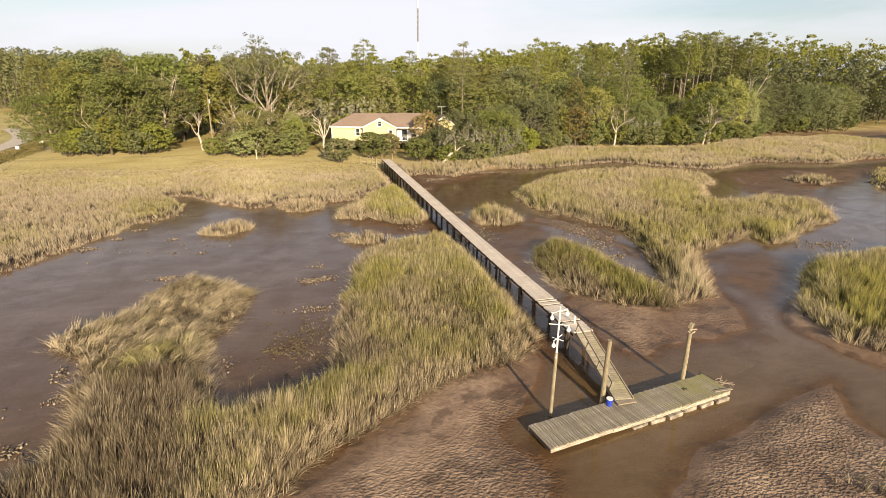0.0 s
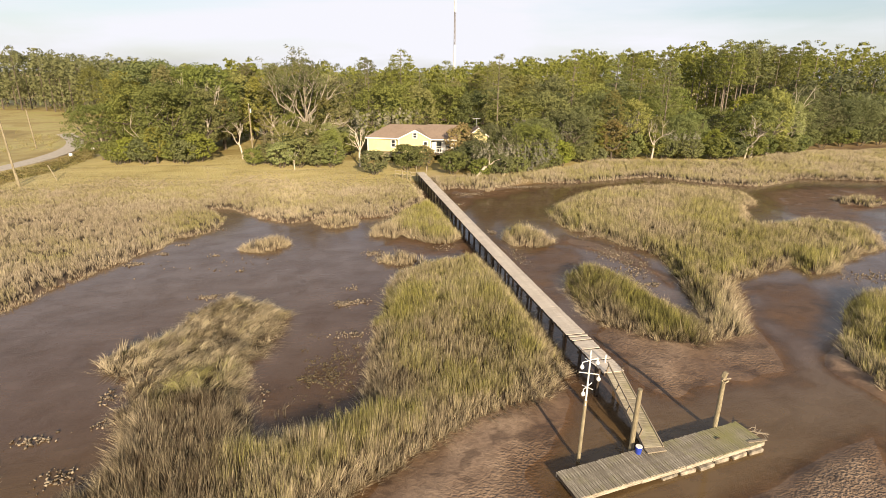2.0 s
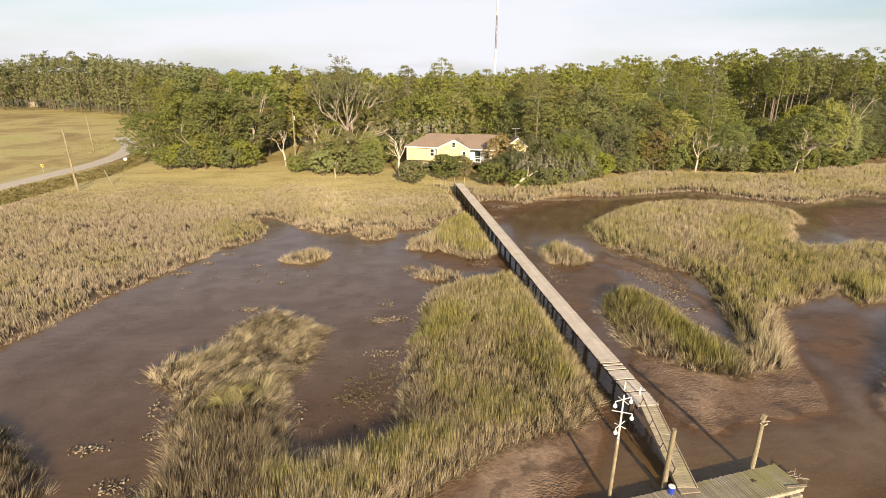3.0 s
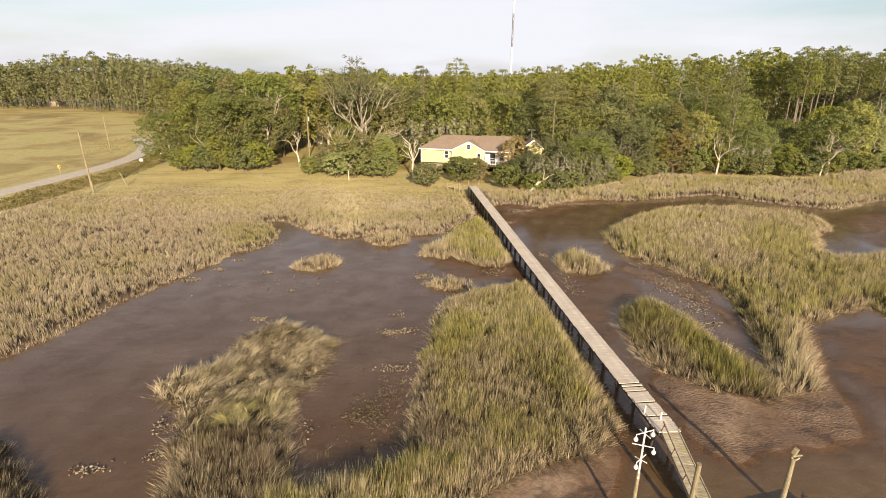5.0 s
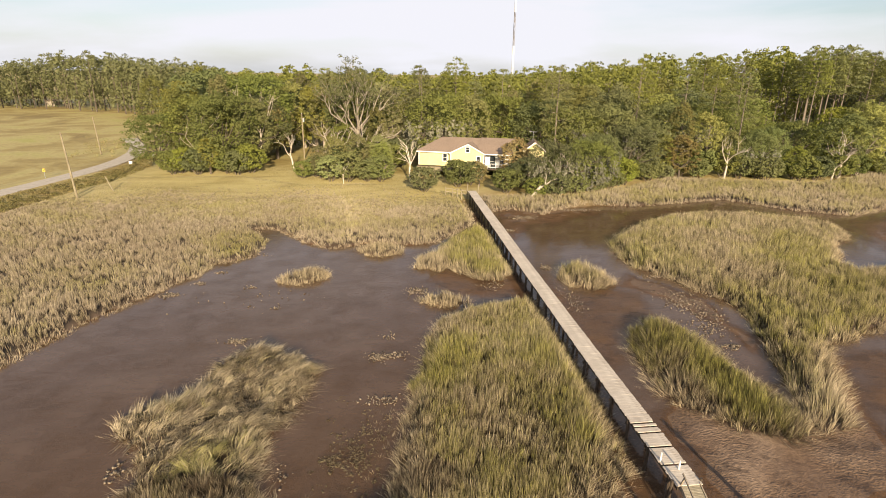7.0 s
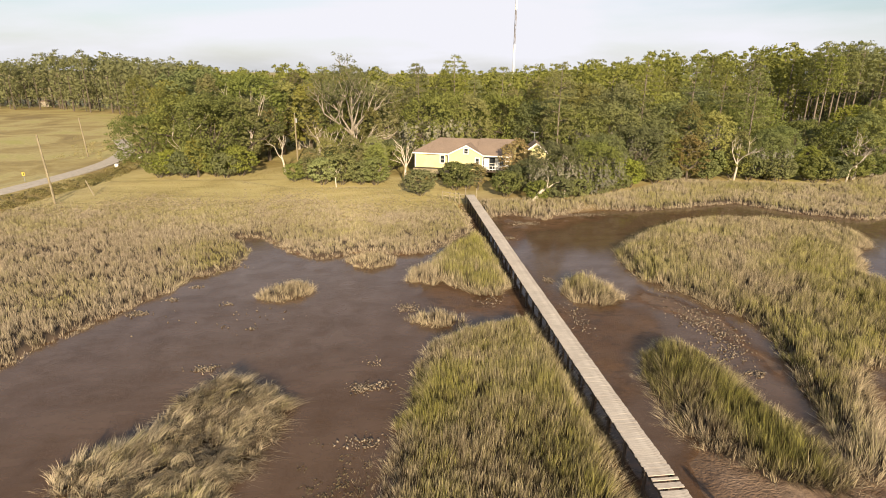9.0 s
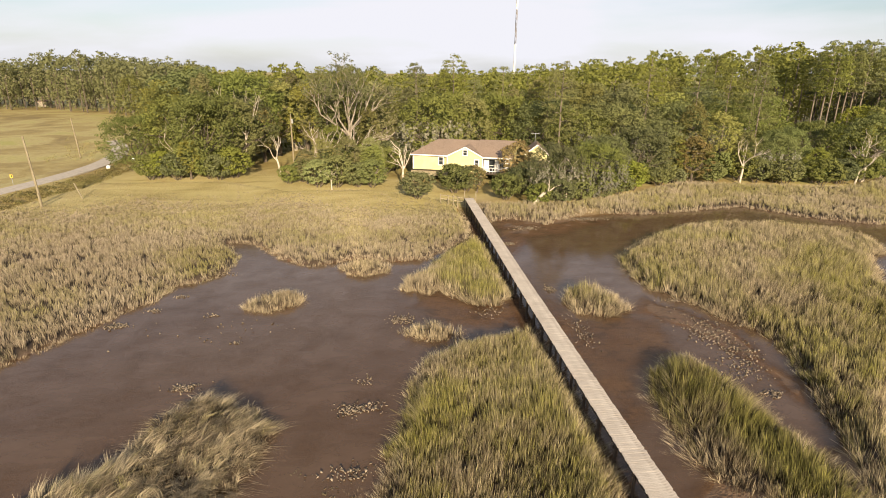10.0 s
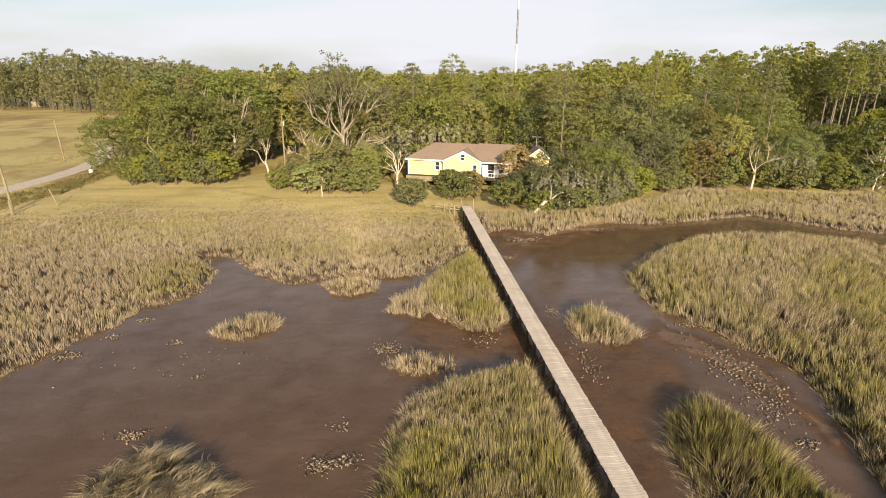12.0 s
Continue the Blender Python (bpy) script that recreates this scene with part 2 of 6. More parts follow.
_fall.inputs["Scale"].default_value = (0.22, 1.5, 1.0)
_g.l.new(_p, _fall.inputs["Vector"])
_rills = _g.ramp(_g.noise(1.3, 3, 0.6, _fall.outputs["Vector"], 0.4), (0.5, 0.0), (0.62, 0.4))
_mud = _g.mix(_g.math("MULTIPLY", _rills, _g.attr("ripple")), _mud, (0.12, 0.08, 0.056))
_damp = _g.attr("damp")
_mud = _g.mix(_damp, _mud, _g.mix(1.0, _mud, (0.6, 0.545, 0.49), "MULTIPLY"))
_f1 = _g.noise(0.06, 6, 0.62, _p, 0.8)
_f2 = _g.noise(1.1, 6, 0.7, _p)
_field = _g.ramp(_f1, (0.34, (0.24, 0.168, 0.068)), (0.46, (0.34, 0.25, 0.1)), (0.55, (0.44, 0.35, 0.16)), (0.66, (0.38, 0.335, 0.11)))
_field = _g.mix(_g.ramp(_f2, (0.35, 0.3), (0.65, 0.0)), _field, (0.15, 0.115, 0.05))
_meadow = _g.ramp(_g.noise(0.16, 5, 0.6, _g.coords((0.5, 1.5, 1), True), 0.6), (0.34, (0.25, 0.195, 0.075)), (0.46, (0.38, 0.31, 0.125)), (0.62, (0.46, 0.38, 0.17)))
_field = _g.mix(1.0, _field, (1.0, 1.03, 0.93), "MULTIPLY")
_field = _g.mix(_g.attr("meadow"), _field, _meadow)
# dark organic soil, taken near black to carry the shade between blades
_mud = _g.mix(_g.attr("soil_shade"), _mud, (0.06, 0.043, 0.029))
_cover = _g.attr("cover")
_ground_mix = _g.mix(_cover, _mud, _field)
_g.rough(_g.math("ADD", _g.math("MULTIPLY", _damp, -0.3), _g.math("ADD", _g.math("MULTIPLY", _n2, 0.3), 0.6)))
_turn = _g.n.new("ShaderNodeMapping")
_turn.inputs["Rotation"].default_value = (0, 0, 0.45)
_turn.inputs["Scale"].default_value = (1.0, 1.45, 1.0)
_g.l.new(_p, _turn.inputs["Vector"])
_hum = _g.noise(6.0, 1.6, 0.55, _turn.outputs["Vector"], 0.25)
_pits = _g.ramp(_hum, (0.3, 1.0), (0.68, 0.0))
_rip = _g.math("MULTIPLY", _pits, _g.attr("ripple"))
_relief = _g.math("ADD", _g.math("MULTIPLY", _rip, -0.75), _g.math("ADD", _g.math("MULTIPLY", _n2, 0.4), _g.math("MULTIPLY", _g.noise(11.0, 5, 0.65, _p), 0.22)))
_g.bump(_g.math("MULTIPLY", _relief, _g.math("SUBTRACT", 1.0, _g.math("MULTIPLY", _cover, 0.85))), 0.9, 0.14)
# the colour darkens in the pits, by the mask that sinks the bump
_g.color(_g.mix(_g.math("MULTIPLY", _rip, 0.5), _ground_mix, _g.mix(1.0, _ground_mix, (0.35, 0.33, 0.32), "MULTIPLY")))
M_GROUND = _g.m

# shallow silty water, clearer where it thins out over mud
_g = Mat("silty_water", 0.11, spec=0.35)
_p = _g.coords((1, 1, 1), True)
_n1 = _g.noise(0.12, 5, 0.6, _p, 0.7)
_n2 = _g.noise(0.9, 7, 0.7, _g.coords((0.6, 1.2, 1), True), 1.2)
_pond = _g.ramp(_n1, (0.3, (0.102, 0.061, 0.035)), (0.55, (0.115, 0.07, 0.041)), (0.75, (0.129, 0.08, 0.047)))
_creek = _g.ramp(_n1, (0.3, (0.122, 0.075, 0.032)), (0.55, (0.14, 0.088, 0.04)), (0.75, (0.158, 0.102, 0.048)))
_c = _g.mix(_g.attr("silt"), _pond, _creek)
_c = _g.mix(_g.ramp(_n2, (0.3, 0.07), (0.55, 0.0)), _c, (0.055, 0.037, 0.025))
_g.color(_c)
_g.bump(_g.noise(7.0, 3, 0.5, _p), 0.003, 0.03)
_tr = _g.n.new("ShaderNodeBsdfTransparent")
_tr.inputs["Color"].default_value = (0.93, 0.86, 0.78, 1)
_mx = _g.n.new("ShaderNodeMixShader")
_g.l.new(_g.ramp(_g.math("ADD", _g.math("MULTIPLY", _g.attr("deep"), 4.5), _g.math("MULTIPLY", _n2, 0.5)), (0.2, 0.02), (1.0, 1.0)), _mx.inputs["Fac"])
_g.l.new(_tr.outputs["BSDF"], _mx.inputs[1])
_g.l.new(_g.b.outputs["BSDF"], _mx.inputs[2])
_g.l.new(_mx.outputs["Shader"], _g.n["Material Output"].inputs["Surface"])
M_WATER = _g.m

_g = Mat("oyster_shell", 0.7)
_g.color(_g.mix(_g.island(), (0.05, 0.037, 0.025), (0.33, 0.265, 0.19)))
M_SHELL = _g.m


# ---- building helpers ----
def smooth(a, b, x):
    t = np.clip((x - a) / (b - a), 0, 1)
    return t * t * (3 - 2 * t)


def vnoise(x, y, scale, seed=0):
    """Smooth value noise, 0 to 1, for arrays of places."""
    u, v = np.asarray(x, float) / scale + 17.3 * seed, np.asarray(y, float) / scale - 9.1 * seed
    iu, iv = np.floor(u), np.floor(v)
    fu, fv = u - iu, v - iv
    fu, fv = fu * fu * (3 - 2 * fu), fv * fv * (3 - 2 * fv)

    def h(a, b):
        s = np.sin(a * 127.1 + b * 311.7 + seed * 74.7) * 43758.5453
        return s - np.floor(s)
    top = h(iu, iv) * (1 - fu) + h(iu + 1, iv) * fu
    low = h(iu, iv + 1) * (1 - fu) + h(iu + 1, iv + 1) * fu
    return top * (1 - fv) + low * fv


def inside(poly, x, y):
    """Signed distance to a polygon's edge, positive inside, for arrays."""
    x, y = np.asarray(x, float), np.asarray(y, float)
    best, odd = np.full(x.shape, 1e18), np.zeros(x.shape, bool)
    for (ax, ay), (bx, by) in zip(poly, poly[1:] + poly[:1]):
        ex, ey = bx - ax, by - ay
        t = np.clip(((x - ax) * ex + (y - ay) * ey) / (ex * ex + ey * ey + 1e-12), 0, 1)
        best = np.minimum(best, (x - ax - t * ex) ** 2 + (y - ay - t * ey) ** 2)
        if ay != by:
            odd ^= ((ay > y) != (by > y)) & (x < (bx - ax) * (y - ay) / (by - ay) + ax)
    return np.sqrt(best) * np.where(odd, 1, -1)


def mesh_of(name, verts, faces, material, corners=3):
    """A mesh from arrays: verts (n, 3), faces (m, corners)."""
    verts, faces = np.asarray(verts, np.float32), np.asarray(faces, np.int32)
    me = bpy.data.meshes.new(name)
    me.vertices.add(len(verts))
    me.vertices.foreach_set("co", verts.ravel())
    me.loops.add(faces.size)
    me.loops.foreach_set("vertex_index", faces.ravel())
    me.polygons.add(len(faces))
    me.polygons.foreach_set("loop_start", np.arange(0, faces.size, corners, dtype=np.int32))
    me.update(calc_edges=True)
    me.materials.append(material)
    return me


def add_attr(me, name, values):
    me.attributes.new(name, "FLOAT", "POINT").data.foreach_set("value", np.asarray(values, np.float32))


def as_mesh(name, bm, material):
    me = bpy.data.meshes.new(name)
    bm.to_mesh(me)
    bm.free()
    me.materials.append(material)
    return me


def part(name, bm, material, parent, label=""):
    """One mesh object under a thing or a part."""
    ob = new(name, bm if isinstance(bm, bpy.types.Mesh) else as_mesh(name, bm, material))
    ob.parent = parent
    return tagged(ob, label)


def thing(name, label, category, at=None, group="", kind=""):
    ob = new(name)
    if at is not None:
        ob.matrix_basis = at
    return tagged(ob, label, category, group, kind)


def box(size, at=(0, 0, 0), rot=None, bevel=0.0, bm=None):
    bm = bm or bmesh.new()
    m = Matrix.Translation(at) @ (rot.to_4x4() if rot else Matrix.Identity(4)) @ Matrix.Diagonal((*size, 1))
    made = bmesh.ops.create_cube(bm, size=1, matrix=m)["verts"]
    if bevel:
        edges = {e for v in made for e in v.link_edges}
        bmesh.ops.bevel(bm, geom=list(edges), offset=bevel, segments=1, affect="EDGES")
    return bm


def beam(a, b, w, h, bevel=0.0, bm=None, up=(0, 0, 1)):
    """A squared bar from a to b, w wide and h deep."""
    a, b = Vector(a), Vector(b)
    y = (b - a).normalized()
    x = y.cross(Vector(up))
    x = x.normalized() if x.length > 1e-4 else Vector((1, 0, 0))
    z = x.cross(y)
    rot = Matrix((x, y, z)).transposed()
    return box((w, (b - a).length, h), (a + b) / 2, rot, bevel, bm)


def pipe(points, radii, sides=8, bm=None, wobble=0.0):
    """A round bar through points, with its radius at each."""
    bm = bm or bmesh.new()
    rings = []
    pts = [Vector(p) for p in points]
    for i, p in enumerate(pts):
        d = (pts[min(i + 1, len(pts) - 1)] - pts[max(i - 1, 0)]).normalized()
        u = d.orthogonal().normalized()
        if abs(d.z) > 0.5:
            u = Vector((1, 0, 0)) - d * d.x
            u.normalize()
        v = d.cross(u)
        ring = []
        for k in range(sides):
            a = 2 * math.pi * k / sides
            r = radii[i] * (1 + wobble * math.sin(3 * a + i))
            ring.append(bm.verts.new(p + (u * math.cos(a) + v * math.sin(a)) * r))
        rings.append(ring)
    for r0, r1 in zip(rings, rings[1:]):
        for k in range(sides):
            bm.faces.new((r0[k], r0[(k + 1) % sides], r1[(k + 1) % sides], r1[k]))
    bm.faces.new(rings[0][::-1])
    bm.faces.new(rings[-1])
    return bm


# ---- the lie of the land ----
# outlines of the grown patches, in metres
MARSH_MAIN = [(-0.9, 22.7), (-0.6, 15.9), (-0.9, 8), (-1.4, 3.4), (-1.9, 1.7), (-3.8, -0.3), (-7.2, -1.1), (-10.3, -2.6), (-12.9, -4.1), (-16, -6.9),
              (-21.6, -13), (-28.5, -16.9), (-30, -11), (-26.2, -5.6), (-24.2, -2.9), (-23.7, -0.6), (-24.2, 2), (-24.6, 4.8), (-25.2, 6.2), (-26.9, 7.7), (-27, 8.6), (-25.2, 9.6), (-23.9, 11.3),
              (-23.2, 14.2), (-21.6, 15.6), (-19.6, 15.1), (-18.2, 13.9), (-17.4, 12.4), (-17.6, 10.4), (-18.3, 8.4), (-18.9, 6.8), (-19.1, 3), (-18.6, 1), (-18.1, -1), (-17, -1.3), (-15.1, -0.6), (-14, -0.3),
              (-12.7, 1), (-12.3, 4.8), (-11.6, 8.4), (-10.8, 11.4), (-10, 14.6), (-8.9, 18.3), (-6.8, 20.6)]
MARSH_WEST = [(-38, 12.8), (-36.6, 16.4), (-34.9, 21.1), (-32.3, 25.7), (-31.2, 28.5), (-29.4, 30.7), (-29.4, 33.3), (-27.5, 34.2), (-25.6, 36.4), (-25.4, 40.2), (-28, 45.6), (-26.1, 46), (-25, 44.7),
              (-21.3, 39.8), (-18.5, 37.6), (-16.4, 38.2), (-15, 39.3), (-12.6, 39.5), (-11, 38.6), (-9.4, 38.4), (-6.8, 38.9), (-5.1, 41.8), (-1.3, 46), (-1.1, 62.2), (-14.3, 70.6), (-25.3, 69.9), (-37.2, 78.2),
              (-50.7, 78.4), (-56.4, 79.1), (-59.6, 69), (-60.9, 57.2), (-64.5, 27.9), (-60.7, 4.8), (-47, 8)]
MARSH_MID = [(-9.8, 31.2), (-7.8, 30.2), (-6.6, 31), (-4.5, 27.6), (-2.3, 27.3), (-1, 29), (-0.9, 41.9), (-1.4, 45.4), (-3.1, 43), (-5.4, 39.3), (-7.2, 35.2), (-9.2, 33.3)]
ISLET_RIM = [(-15.7, 37.0), (-14.8, 35.3), (-13, 34.7), (-11.2, 35.5), (-10.6, 36.8), (-12.2, 37.8), (-14.3, 37.9)]
ISLET_OYSTER = [(-10.1, 23.1), (-8.4, 21.8), (-6, 21.9), (-5.9, 23), (-7.7, 23.7), (-9.3, 23.7)]
ISLET_POND = [(-22.2, 28.2), (-20.4, 27.5), (-18.5, 28.6), (-18.1, 30.2), (-19.7, 30.8), (-21.2, 29.9), (-22.1, 29.1)]
ISLET_CREEK = [(3.4, 27.3), (3.8, 25.4), (5.6, 24.5), (7.9, 25.7), (7.4, 27.2), (6.6, 28.9), (5.5, 30.3), (3.8, 28.6)]
ISLET_EDGE = [(-33.5, 4), (-30.5, 1.2), (-28.6, -0.4), (-27.8, -2.3), (-29.5, -3.5), (-33, -2), (-35, 3)]
MARSH_EAST = [(12.2, 37.4), (11.5, 33), (11.6, 29.5), (13.5, 27), (14.4, 23.8), (16, 20.7), (15.3, 16.9), (14.1, 14.2), (13.2, 11.9), (12.4, 9.7), (11.2, 6.9), (9.8, 5), (10.7, 4.1), (12.5, 4.2), (13.3, 6.1), (15, 8.8),
              (18.5, 12.8), (21.7, 14.2), (26.8, 16), (26.3, 12.9), (29.2, 13.6), (35.5, 17.2), (39.3, 17.8), (43.5, 22.2), (43, 26), (40, 28.2), (35.1, 26.5), (32.6, 26.8), (32.8, 28.8), (37.7, 34.6), (42, 38),
              (43.8, 41.6), (43, 44.5), (35.7, 48), (28.9, 49), (23.3, 47), (16.6, 42)]
ISLET_LONG = [(4.3, 13.9), (3.9, 10.8), (3.6, 8.6), (4.2, 7), (5.3, 5.8), (5.8, 4.4), (6.8, 3.9), (8, 3.6), (9.1, 4), (9.5, 5.2), (9.7, 8.3), (9.5, 11.7), (9.3, 15.5), (8.6, 17.5), (7.3, 17.8), (5.2, 15.8)]
MARSH_SOUTHEAST = [(24.4, 7.6), (22.6, 6.2), (20, 4.2), (17.3, 1.8), (15.8, 0.1), (15.3, -1.1), (15, -3.1), (16.1, -4.8), (20.6, -8.7), (35, -13.7), (51.5, -7.8), (47.4, 6.5), (35.6, 8.9), (29.1, 8.3), (26.8, 8.4)]
MARSH_NORTHEAST = [(1.1, 60.3), (1.2, 52.1), (4.8, 53.8), (8.6, 50.9), (15.9, 55.7), (23.6, 54.5), (39.2, 58), (45.2, 50.9), (51.6, 47.5), (63, 52.5), (76.7, 48.2), (86.5, 51),
                   (139.1, 46.8), (141.7, 81), (90.9, 79.4), (64.1, 67.5), (51.2, 69), (37.4, 72.5), (25.7, 64.6), (15.3, 58.9)]
ISLET_FAR = [(53.5, 35.5), (55.5, 33.3), (60, 34.6), (59.7, 38.2), (55, 38.4)]
MARSH_FAREAST = [(59, 23.1), (64.2, 14.8), (93.8, 8.2), (94.6, 36), (73.2, 40.1), (62.3, 31.5)]
PATCHES = [MARSH_MAIN, MARSH_WEST, MARSH_MID, ISLET_RIM, ISLET_OYSTER, ISLET_POND, ISLET_CREEK, ISLET_EDGE, MARSH_EAST, ISLET_LONG, MARSH_SOUTHEAST, MARSH_NORTHEAST, ISLET_FAR, MARSH_FAREAST]
LAND = [(-50.7, 79.9), (-37.2, 78.7), (-25.3, 70.4), (-13.3, 71.1), (-8.7, 65.8), (-0.9, 66.3), (9.3, 58.6), (15.3, 59.4), (25.3, 65.1), (37.4, 73.6), (51.3, 70.1), (64.2, 68.5), (82.5, 71.5), (86.5, 80.0), (98.0, 91.0), (142.1, 95.0), (900, 90),
        (1900, 1900), (-1900, 1900), (-400, 300), (-150, 236), (-110, 208), (-62.9, 147), (-56.9, 106.9), (-57.5, 91.9)]
# bare mud above the water
BANK_MAIN = [(-0.9, 3.0), (-8, 0.5), (-16, -5), (-27, -15), (-22, -25), (-9.0, -17), (-5.6, -11.0), (-4.5, -8.4), (-4.6, -5.6), (-3.6, -3.6), (-2.4, -2.2), (-1.0, -0.8)]
BAR = [(11, -5.7), (8.6, -8.4), (8.8, -9.7), (14.6, -13.7), (10.7, -25.5), (-1.5, -23.6), (-4.1, -13.8), (-2, -9.8), (0.7, -8.2), (4.5, -7.3), (8.3, -6.3)]
BANK_EAST = [(1.2, 7), (1.6, 1.2), (3.4, -1.2), (7.1, 0.2), (11.4, -1.3), (13.0, 1.0), (14.3, 5.4), (17.6, 11), (11.4, 8.5), (4.2, 9)]
BANK_SOUTHEAST = [(14.7, 1.2), (14, -1.8), (15, -5.2), (20.7, -10.7), (30.9, -13.7), (20.5, 4.3)]
OYSTER_FLAT = [(8.8, 25.2), (10.7, 21.2), (12.3, 15.2), (12.5, 12.6), (13.9, 14.2), (14.3, 20.3), (12.2, 25.3), (10.2, 28.2)]
FLAT_MID = [(-6.5, 24.4), (-1.2, 23.2), (-1.2, 28.4), (-4.8, 27.6), (-7, 30), (-8.5, 28)]
FLAT_CREEK = [(1.3, 38), (4, 44), (9, 47), (14, 49), (20, 52), (13, 54), (1.3, 56)]
SHOAL_CREEK = [(1.2, 11), (3.4, 11), (4, 16), (9, 20), (9.5, 24), (3, 24), (1.2, 35)]
SHOAL_POND = [(-18.4, 3), (-15.2, 4.8), (-13, 5.6), (-12.6, 1.9), (-15.1, -0.4), (-17.4, -0.8)]
SHOAL_EAST = [(14.5, 6), (19, 11.5), (26, 12.5), (23, 8.5), (19.5, 5), (15.5, 2)]
FLAT_FAR = [(41, 30), (45, 43), (55, 47), (76, 45), (71, 37), (62, 33), (52, 29), (46, 23)]
ROAD_LINE = [(-68.7, 37.4), (-68.5, 54.9), (-68.1, 62.7), (-66.5, 70.6), (-65, 78.6), (-64, 87.5), (-64, 95.4), (-65.8, 106.3), (-70.2, 117.9), (-78.9, 133.3)]


def road_gap(x, y):
    """Distance to the middle of the road."""
    best = np.full(np.shape(x), 1e9)
    for (ax, ay), (bx, by) in zip(ROAD_LINE, ROAD_LINE[1:]):
        ex, ey = bx - ax, by - ay
        t = np.clip(((x - ax) * ex + (y - ay) * ey) / (ex * ex + ey * ey), 0, 1)
        best = np.minimum(best, np.hypot(x - ax - t * ex, y - ay - t * ey))
    return best


def patch_depth(poly, x, y, rag=0.55):
    """How far inside a patch, with a ragged edge."""
    return inside(poly, x, y) + rag * (vnoise(x, y, 1.7, 3) - 0.5) + 0.6 * rag * (vnoise(x, y, 0.6, 5) - 0.5)


def ground_parts(x, y):
    x, y = np.asarray(x, float), np.asarray(y, float)
    z = -0.23 + 0.08 * (vnoise(x, y, 6, 1) - 0.5) + 0.04 * (vnoise(x, y, 1.5, 2) - 0.5)
    grown = np.full(x.shape, -99.0)
    for poly in PATCHES:
        grown = np.maximum(grown, inside(poly, x, y))
    z = z + smooth(0.25, 0.95, grown + 0.35 * (vnoise(x, y, 0.9, 21) - 0.5)) * 0.53
    ripple = np.zeros(x.shape)
    for poly, h, w in ((BANK_MAIN, 0.30, 4.0), (BAR, 0.34, 2.4), (BANK_EAST, 0.255, 2.6), (BANK_SOUTHEAST, 0.25, 1.6), (OYSTER_FLAT, 0.16, 1.2),
                       (FLAT_MID, 0.105, 1.6), (FLAT_CREEK, 0.12, 2.4), (SHOAL_CREEK, 0.09, 1.4), (SHOAL_POND, 0.045, 1.8), (SHOAL_EAST, 0.1, 2.2), (FLAT_FAR, 0.115, 3.5)):
        d = inside(poly, x, y) + (1.0 * (vnoise(x, y, 1.6, 7) - 0.5) + 1.8 * (vnoise(x, y, 4.5, 8) - 0.5)) * (0.25 if poly is BAR else 1.0)
        z = np.maximum(z, -0.16 + smooth(-1.0, w - 0.6, d) * h + 0.05 * (vnoise(x, y, 1.2, 9) - 0.5))
        ripple = np.maximum(ripple, smooth(0.0, 1.2, d) * (1.0 if poly is BAR else 0.8 * smooth(0.8, 3.5, -inside(MARSH_MAIN, x, y)) if poly is BANK_MAIN else 0.4 if poly is BANK_EAST else 0.12))
    ripple = ripple * smooth(0.25, 0.6, vnoise(x, y, 2.6, 14) * 0.6 + vnoise(x, y, 7.0, 15) * 0.4)
    land = smooth(-8, 5, inside(LAND, x, y))
    z = z + land * 0.75
    west = smooth(-61, -64, x) * smooth(30, 45, y)
    z = z + west * (1 - land) * 0.25
    gap = road_gap(x, y)
    z = z + smooth(7.5, 2.6, gap) * 0.55 * (1 - 0.5 * land)
    cover = np.maximum(np.maximum(land, west), smooth(6.5, 4.0, gap))
    west_marsh = inside(MARSH_WEST, x, y)
    cover = np.maximum(cover, smooth(3, 9, west_marsh) * smooth(42, 54, y))
    cover = np.maximum(cover, smooth(54, 60, y) * smooth(1.5, -1.0, x) * smooth(-64, -61, x))
    far = smooth(140, 200, np.hypot(x, y - 30))
    cover = np.maximum(cover, far * smooth(-20, 40, y))
    z = np.where((y < -60) | (x > 135), z * 0.6, z)
    return z, np.clip(cover, 0, 1), ripple, grown


def ground_at(x, y):
    return float(ground_parts(np.array([float(x)]), np.array([float(y)]))[0][0])


def axis(*runs):
    out = []
    for a, b, step in runs:
        out.append(np.arange(a, b, step))
    return np.concatenate(out)


far_out = np.array([-3000, -2000, -1300, -900, -600, -420, -300, -220, -170, -135, -110.0])
gx = np.concatenate([far_out, axis((-95, -76, 2.5), (-76, -60, 0.7), (-60, -30, 0.8), (-30, 18, 0.36), (18, 62, 0.7), (62, 135, 2.5)), -far_out[::-1][2:] + 25])
gy = np.concatenate([far_out[:-2] + 60, axis((-64, -26, 2.0), (-26, -14, 0.5), (-14, 34, 0.36), (34, 60, 0.7), (60, 132, 1.0)), -far_out[::-1][2:] + 5])
X, Y = np.meshgrid(gx, gy)
Z, COVER, RIPPLE, GROWN = ground_parts(X.ravel(), Y.ravel())
nx, ny = len(gx), len(gy)
ii = np.arange(nx * ny).reshape(ny, nx)
quads = np.stack([ii[:-1, :-1], ii[:-1, 1:], ii[1:, 1:], ii[1:, :-1]], -1).reshape(-1, 4)
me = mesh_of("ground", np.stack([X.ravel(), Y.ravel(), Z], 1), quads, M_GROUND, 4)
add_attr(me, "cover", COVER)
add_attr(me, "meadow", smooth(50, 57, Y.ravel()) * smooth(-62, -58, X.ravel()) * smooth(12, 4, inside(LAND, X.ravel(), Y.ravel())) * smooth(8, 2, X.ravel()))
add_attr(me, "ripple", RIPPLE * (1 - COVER))
